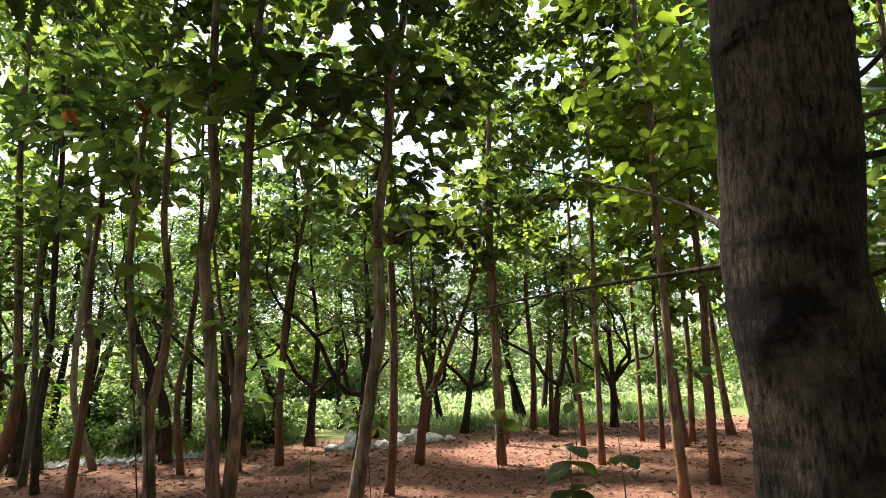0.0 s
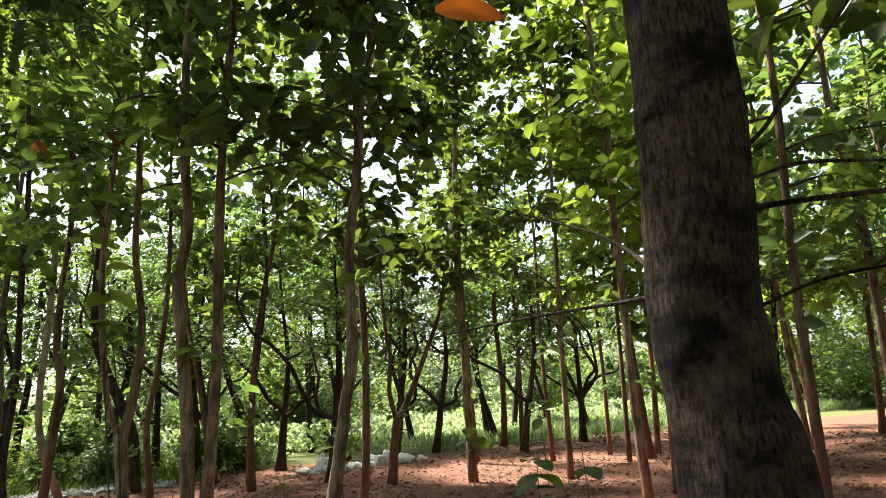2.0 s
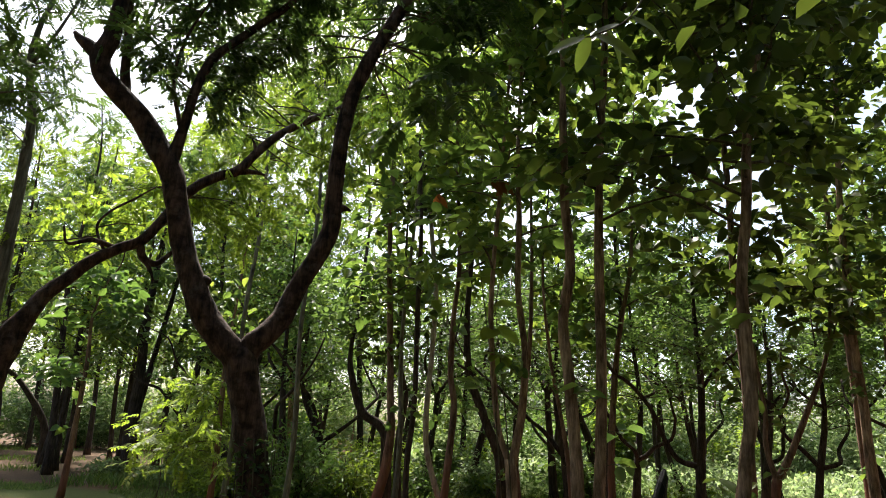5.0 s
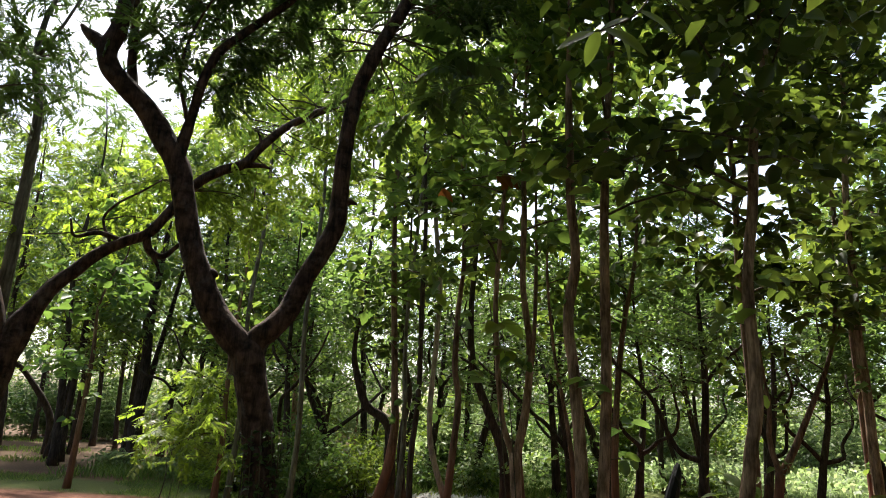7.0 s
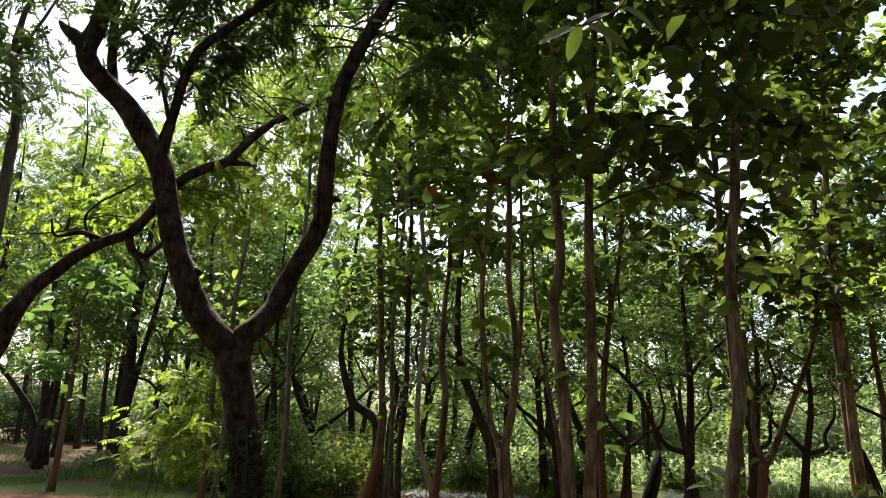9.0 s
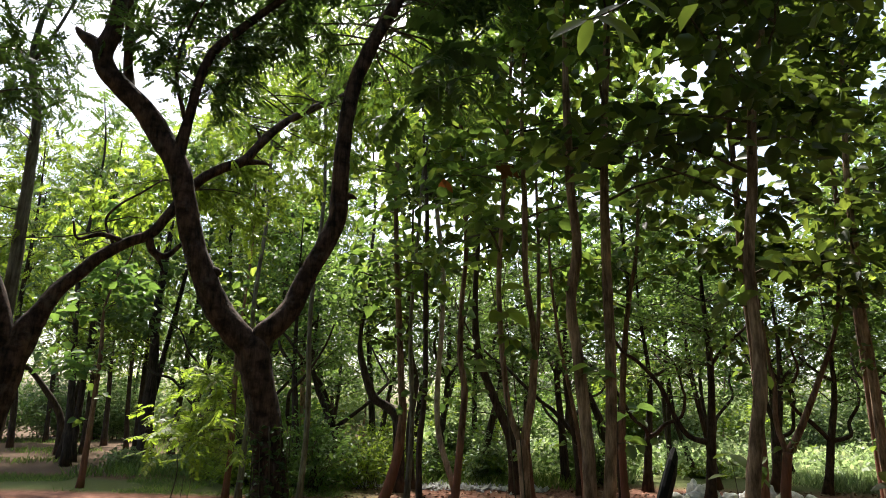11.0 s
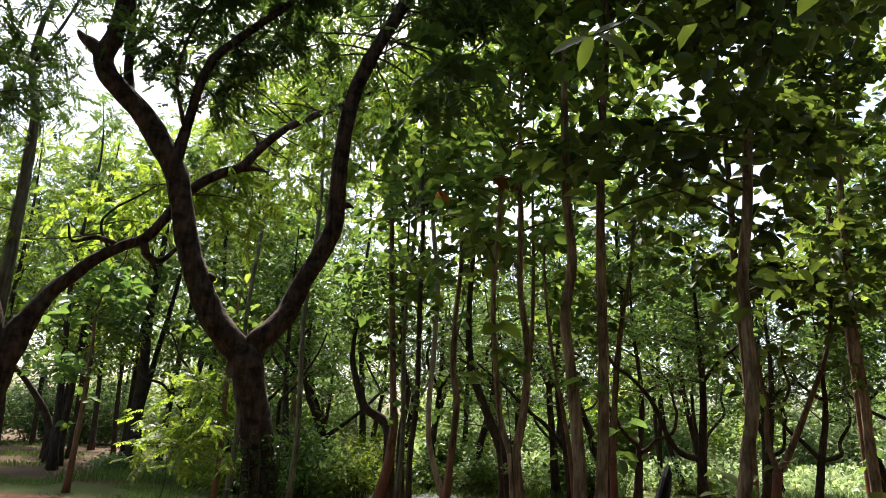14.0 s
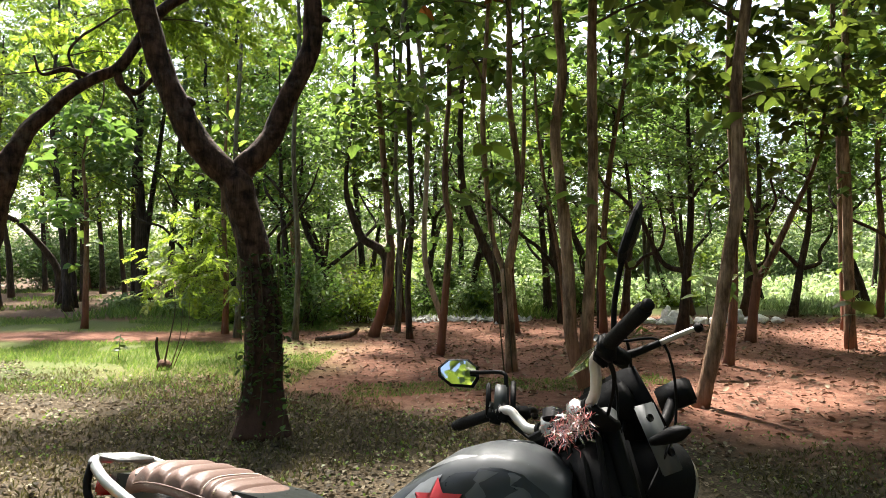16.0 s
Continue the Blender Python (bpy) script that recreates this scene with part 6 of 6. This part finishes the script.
    put("side_stand", pipe([(-0.05, 0.12, 0.28, 0.012), (-0.02, 0.18, 0.18, 0.011), (0.02, 0.24, 0.098, 0.011)], 8), BLACK)
    put("tank_shroud", bevel_box((0.20, 0.014, 0.13), (0.40, -0.135, 0.80), 0.005, (0, 28, -12)), BLACK)
    put("tank_shroud", bevel_box((0.20, 0.014, 0.13), (0.40, 0.135, 0.80), 0.005, (0, 28, 12)), BLACK)

    def wheel(name, c, turned):
        fix = st if turned else (lambda d: d)
        off = np.array(c)
        tyre = put(name, fix(torus(0.245, 0.058, off, 48, 14, 0.9)), RUBBER)
        put("rim", fix(torus(0.195, 0.018, off, 48, 8, 1.8)), BLACK, tyre)
        put("hub", fix(lathe([(0.05, -0.06), (0.06, -0.03), (0.06, 0.03), (0.05, 0.06)], c)), ALLOY, tyre)
        put("brake_disc", fix(lathe([(0.13, 0.062), (0.13, 0.066)], c)), ALLOY, tyre)
        for k in range(6):
            a = math.pi / 3 * k
            put("spoke", fix(pipe([(c[0] + 0.05 * math.cos(a), c[1], c[2] + 0.05 * math.sin(a), 0.016), (c[0] + 0.19 * math.cos(a), c[1], c[2] + 0.19 * math.sin(a), 0.012)], 6, 2)), BLACK, tyre)

    wheel("rear_wheel", (-0.66, 0, 0.303), False)
    # front end in the steering frame: axle straight down the raked legs
    ax = (0.300, 0, -0.752)
    wheel("front_wheel", ax, True)
    for s in (-1, 1):
        put("fork_leg", st(pipe([(0.045, 0.095 * s, -0.02, 0.021), (0.12, 0.095 * s, -0.30, 0.021), (0.16, 0.095 * s, -0.40, 0.028), (0.300, 0.095 * s, -0.73, 0.030)], 14, 3)), BLACK if s else CHROME)
        put("fork_cap", st(lathe([(0.020, -0.02), (0.020, 0.006), (0.014, 0.012)], (0.04, 0.095 * s, -0.004), 'Z', 18)), DULL)
    put("front_mudguard", st(pipe([(0.04, 0, -0.60, 0.02), (0.16, 0, -0.43, 0.06), (0.33, 0, -0.43, 0.06), (0.48, 0, -0.52, 0.045), (0.56, 0, -0.64, 0.02)], 12)), BLACK)
    put("top_yoke", st(bevel_box((0.085, 0.25, 0.028), (0.02, 0, -0.022), 0.010, (0, 25, 0))), BLACK)
    put("lower_yoke", st(bevel_box((0.085, 0.25, 0.03), (0.085, 0, -0.19), 0.010, (0, 25, 0))), BLACK)
    put("ignition", st(lathe([(0.022, 0.0), (0.022, 0.02), (0.012, 0.024)], (-0.03, 0, 0.0), 'Z', 18)), BLACK)
    for s in (-1, 1):
        put("bar_clamp", st(bevel_box((0.045, 0.035, 0.05), (0.0, 0.05 * s, 0.006), 0.008)), ALLOY)
    # handlebar: low middle, rising arms
    bar = [(-0.051, 0.222, 0.076), (-0.040, 0.172, 0.070), (-0.026, 0.152, 0.045), (-0.014, 0.130, 0.020), (0.0, 0.085, 0.006), (0.0, 0.05, 0.004), (0.0, 0.0, 0.004)]
    pts = [(x, y, z, 0.0112) for x, y, z in bar] + [(x, -y, z, 0.0112) for x, y, z in reversed(bar[:-1])]
    put("handlebar", st(pipe(pts, 14, 6)), CHROME, label="silver handlebar with rising arms")
    for s in (-1, 1):
        put("bar_strap", st(lathe([(0.016, -0.006), (0.0165, 0.0), (0.016, 0.006)], (-0.002, 0.090 * s, 0.008), 'Y', 16)), BLACK)
        grip = put("grip", st(pipe([(-0.052, 0.235 * s, 0.076, 0.0145), (-0.056, 0.25 * s, 0.077, 0.0152), (-0.068, 0.31 * s, 0.079, 0.0146), (-0.077, 0.362 * s, 0.081, 0.0155), (-0.079, 0.372 * s, 0.081, 0.013)], 16, 8)), RUBBER)
        put("bar_end", st(pipe([(-0.079, 0.372 * s, 0.081, 0.011), (-0.082, 0.384 * s, 0.082, 0.012), (-0.083, 0.389 * s, 0.082, 0.007)], 12, 2)), BLACK, grip)
        box = put("switch_box", st(bevel_box((0.046, 0.030, 0.052), (-0.047, 0.219 * s, 0.074), 0.010, (0, 10, -13 * s))), BLACK)
        put("clamp_band", st(bevel_box((0.040, 0.020, 0.044), (-0.040, 0.192 * s, 0.070), 0.008, (0, 18, -13 * s))), BLACK, box)
        put("button", st(lathe([(0.007, -0.004), (0.007, 0.004), (0.004, 0.007)], (-0.066, 0.216 * s, 0.092), 'X', 12)), DULL, box)
        put("cable_elbow", st(pipe([(-0.030, 0.20 * s, 0.060, 0.006), (-0.012, 0.19 * s, 0.040, 0.005), (0.004, 0.165 * s, 0.015, 0.004), (0.02, 0.12 * s, -0.02, 0.004)], 8, 4)), BLACK, box)
        put("lever_mount", st(bevel_box((0.06, 0.03, 0.035), (0.0, 0.195 * s, 0.078), 0.008, (0, 0, -20 * s))), BLACK)
        lev = [(0.01, 0.185 * s, 0.082, 0.009), (0.045, 0.200 * s, 0.098, 0.008), (0.075, 0.235 * s, 0.112, 0.007), (0.095, 0.27 * s, 0.121, 0.0065), (0.113, 0.30 * s, 0.128, 0.006)]
        lever = put("lever", st(pipe(lev[:3], 10, 5)), BLACK, label="brake lever" if s < 0 else "clutch lever")
        put("lever_blade", st(pipe([(x, y, z, r * 0.85) for x, y, z, r in lev[2:]], 10, 5)), ALLOY if s < 0 else BLACK, lever)
        put("lever_tip", st(lathe([(0.004, -0.009), (0.0095, -0.004), (0.0095, 0.004), (0.004, 0.009)], (0.114, 0.302 * s, 0.128), 'Y', 12)), BLACK, lever)
    # fluid box beside the far grip
    box = put("fluid_reservoir", st(bevel_box((0.030, 0.014, 0.066), (-0.048, 0.200, 0.108), 0.004, (8, 0, -12))), DULL, label="grey plate held between black prongs")
    put("prong", st(bevel_box((0.012, 0.014, 0.085), (-0.070, 0.222, 0.106), 0.004, (10, -6, 0))), BLACK, box)
    put("prong", st(bevel_box((0.012, 0.014, 0.085), (-0.026, 0.176, 0.112), 0.004, (-10, 6, 0))), BLACK, box)

    # mirrors
    def mirror(stem, centre, wide, tall, face, label, lean=0.0):
        """A five-sided shell on a bent stem; face: the way the glass looks."""
        stalk = put("mirror_stem", st(pipe(stem, 8, 5)), BLACK)
        n = Vector(face).normalized()
        u = n.cross(Vector((0, 0, 1))).normalized()
        w = u.cross(n)
        n, w = n * math.cos(lean) + w * math.sin(lean), w * math.cos(lean) - n * math.sin(lean)
        out = [(-1, -0.35), (-0.75, -0.95), (0.35, -0.9), (0.95, -0.25), (1.0, 0.35), (0.55, 0.95), (-0.45, 1.0), (-0.95, 0.45)]
        rings = []
        for grow_, back in ((0.90, 0.0), (1.0, 0.003), (1.0, 0.008), (0.80, 0.016), (0.35, 0.022)):
            rings.append(np.array([tuple(Vector(centre) + u * (a * wide * grow_) + w * (b * tall * grow_) - n * back) for a, b in out]))
        put("mirror_shell", st(loft(rings)), BLACK, stalk, label, smooth=False)
        g = np.array([tuple(Vector(centre) + u * (a * wide * 0.86) + w * (b * tall * 0.86) + n * 0.001) for a, b in out])
        put("mirror_glass", st((g, [tuple(range(8))])), MIRROR, stalk, smooth=False)

    mirror([(-0.02, -0.20, 0.085, 0.006), (-0.028, -0.22, 0.110, 0.006), (-0.045, -0.25, 0.155, 0.0055), (-0.066, -0.30, 0.200, 0.0055), (-0.068, -0.322, 0.232, 0.006)], (-0.064, -0.328, 0.275), 0.040, 0.074, (-0.823, 0.551, 0.123), "black mirror shell seen from its edge", 0.24)
    mirror([(-0.02, 0.215, 0.09, 0.006), (-0.021, 0.22, 0.156, 0.006), (-0.030, 0.222, 0.187, 0.0055), (-0.068, 0.28, 0.200, 0.0055), (-0.085, 0.30, 0.203, 0.006)], (-0.110, 0.322, 0.204), 0.056, 0.040, (-0.499, -0.863, -0.065), "black mirror with glass reflecting green leaves")

    # headlamp unit and cowl
    put("headlamp", st(lathe([(0.03, -0.10), (0.07, -0.07), (0.085, -0.01), (0.088, 0.03), (0.075, 0.042), (0.0, 0.045)], (0.235, 0, -0.08), 'X', 32)), BLACK)
    put("headlamp_glass", st(lathe([(0.074, 0.0), (0.070, 0.012), (0.04, 0.022), (0.0, 0.025)], (0.278, 0, -0.08), 'X', 32)), CHROME)
    for s in (-1, 1):
        cowl = put("cowl_panel", st(bevel_box((0.058, 0.008, 0.145), (0.150, 0.115 * s, -0.035), 0.003, (0, -24, 0))), DULL, label="silver bolted lamp bracket")
        for dx, dz in ((-0.03, 0.045), (0.03, 0.02), (0.035, -0.045)):
            put("bolt", st(lathe([(0.008, -0.003), (0.008, 0.003), (0.004, 0.005)], (0.150 + dx * 0.7, 0.121 * s, -0.03 + dz * 0.7), 'Y', 10)), BLACK, cowl)
        put("indicator", st(pipe([(0.125, 0.12 * s, -0.05, 0.008), (0.135, 0.15 * s, -0.047, 0.014), (0.143, 0.18 * s, -0.044, 0.016), (0.15, 0.205 * s, -0.042, 0.006)], 12, 4)), BLACK)
    put("instrument", st(bevel_box((0.05, 0.15, 0.10), (0.12, 0, 0.06), 0.014, (0, -35, 0))), BLACK)
    put("front_box", st(bevel_box((0.05, 0.085, 0.062), (0.325, 0.0, 0.135), 0.006, (0, -20, 0))), BLACK, label="black square lamp housing")
    put("front_box_arm", st(pipe([(0.22, 0, 0.0, 0.014), (0.28, 0, 0.06, 0.014), (0.315, 0, 0.12, 0.014)], 8)), BLACK)
    put("flyscreen", st(bevel_box((0.004, 0.09, 0.10), (0.10, 0.05, 0.19), 0.0015, (0, 35, 0))), CLEAR, label="small clear yellowed flyscreen")
    put("lamp_shell", st(bevel_box((0.014, 0.19, 0.17), (0.165, 0, 0.06), 0.006, (0, -32, 0))), BLACK)
    put("fork_shroud", st(bevel_box((0.10, 0.17, 0.26), (0.085, -0.01, -0.17), 0.012, (0, -16, 0))), BLACK)
    for y in (-0.085, -0.045, 0.0, 0.04):
        put("hose", st(pipe([(0.02, y, -0.03, 0.006), (0.015, y * 1.2, -0.12, 0.006), (0.05, y, -0.28, 0.006)], 8)), RUBBER)
    # cables
    for k, c in enumerate([
            [(-0.02, -0.19, 0.09, 0.0035), (0.06, -0.15, 0.16, 0.0035), (0.14, -0.06, 0.10, 0.0035), (0.12, -0.02, -0.05, 0.0035)],
            [(-0.03, 0.19, 0.08, 0.0035), (0.03, 0.15, 0.02, 0.0035), (0.03, 0.08, -0.06, 0.0035), (0.05, 0.03, -0.16, 0.0035)],
            [(0.0, -0.20, 0.11, 0.003), (0.10, -0.22, 0.12, 0.003), (0.18, -0.14, 0.0, 0.003), (0.12, -0.10, -0.15, 0.003)],
            [(-0.01, -0.18, 0.08, 0.003), (0.05, -0.12, 0.03, 0.003), (0.06, -0.09, -0.06, 0.003), (0.07, -0.05, -0.2, 0.003)]]):
        put("cable", st(pipe(c, 7, 6)), BLACK)
    # tinsel wound on the bar's middle
    rng = np.random.default_rng(4)
    for name, material, n in (("tinsel", TINSEL_RED, 260), ("tinsel", TINSEL_SILVER, 280)):
        P = np.stack([rng.normal(size=n) * 0.012 - 0.03, rng.uniform(-0.12, 0.0, n), -0.03 + rng.normal(size=n) * 0.016], 1)
        D = rng.normal(size=(n, 3))
        D[:, 2] -= 0.9
        v = leaf_verts(P, D, rng.normal(size=(n, 3)), np.full(n, 0.020), np.full(n, 0.0013))
        d = st((v.reshape(-1, 3), []))[0].reshape(n, 6, 3)
        tagged(child(name, quads(name, d, material), bike, "strands of shiny tinsel garland"), kind="stuff")


motorcycle()
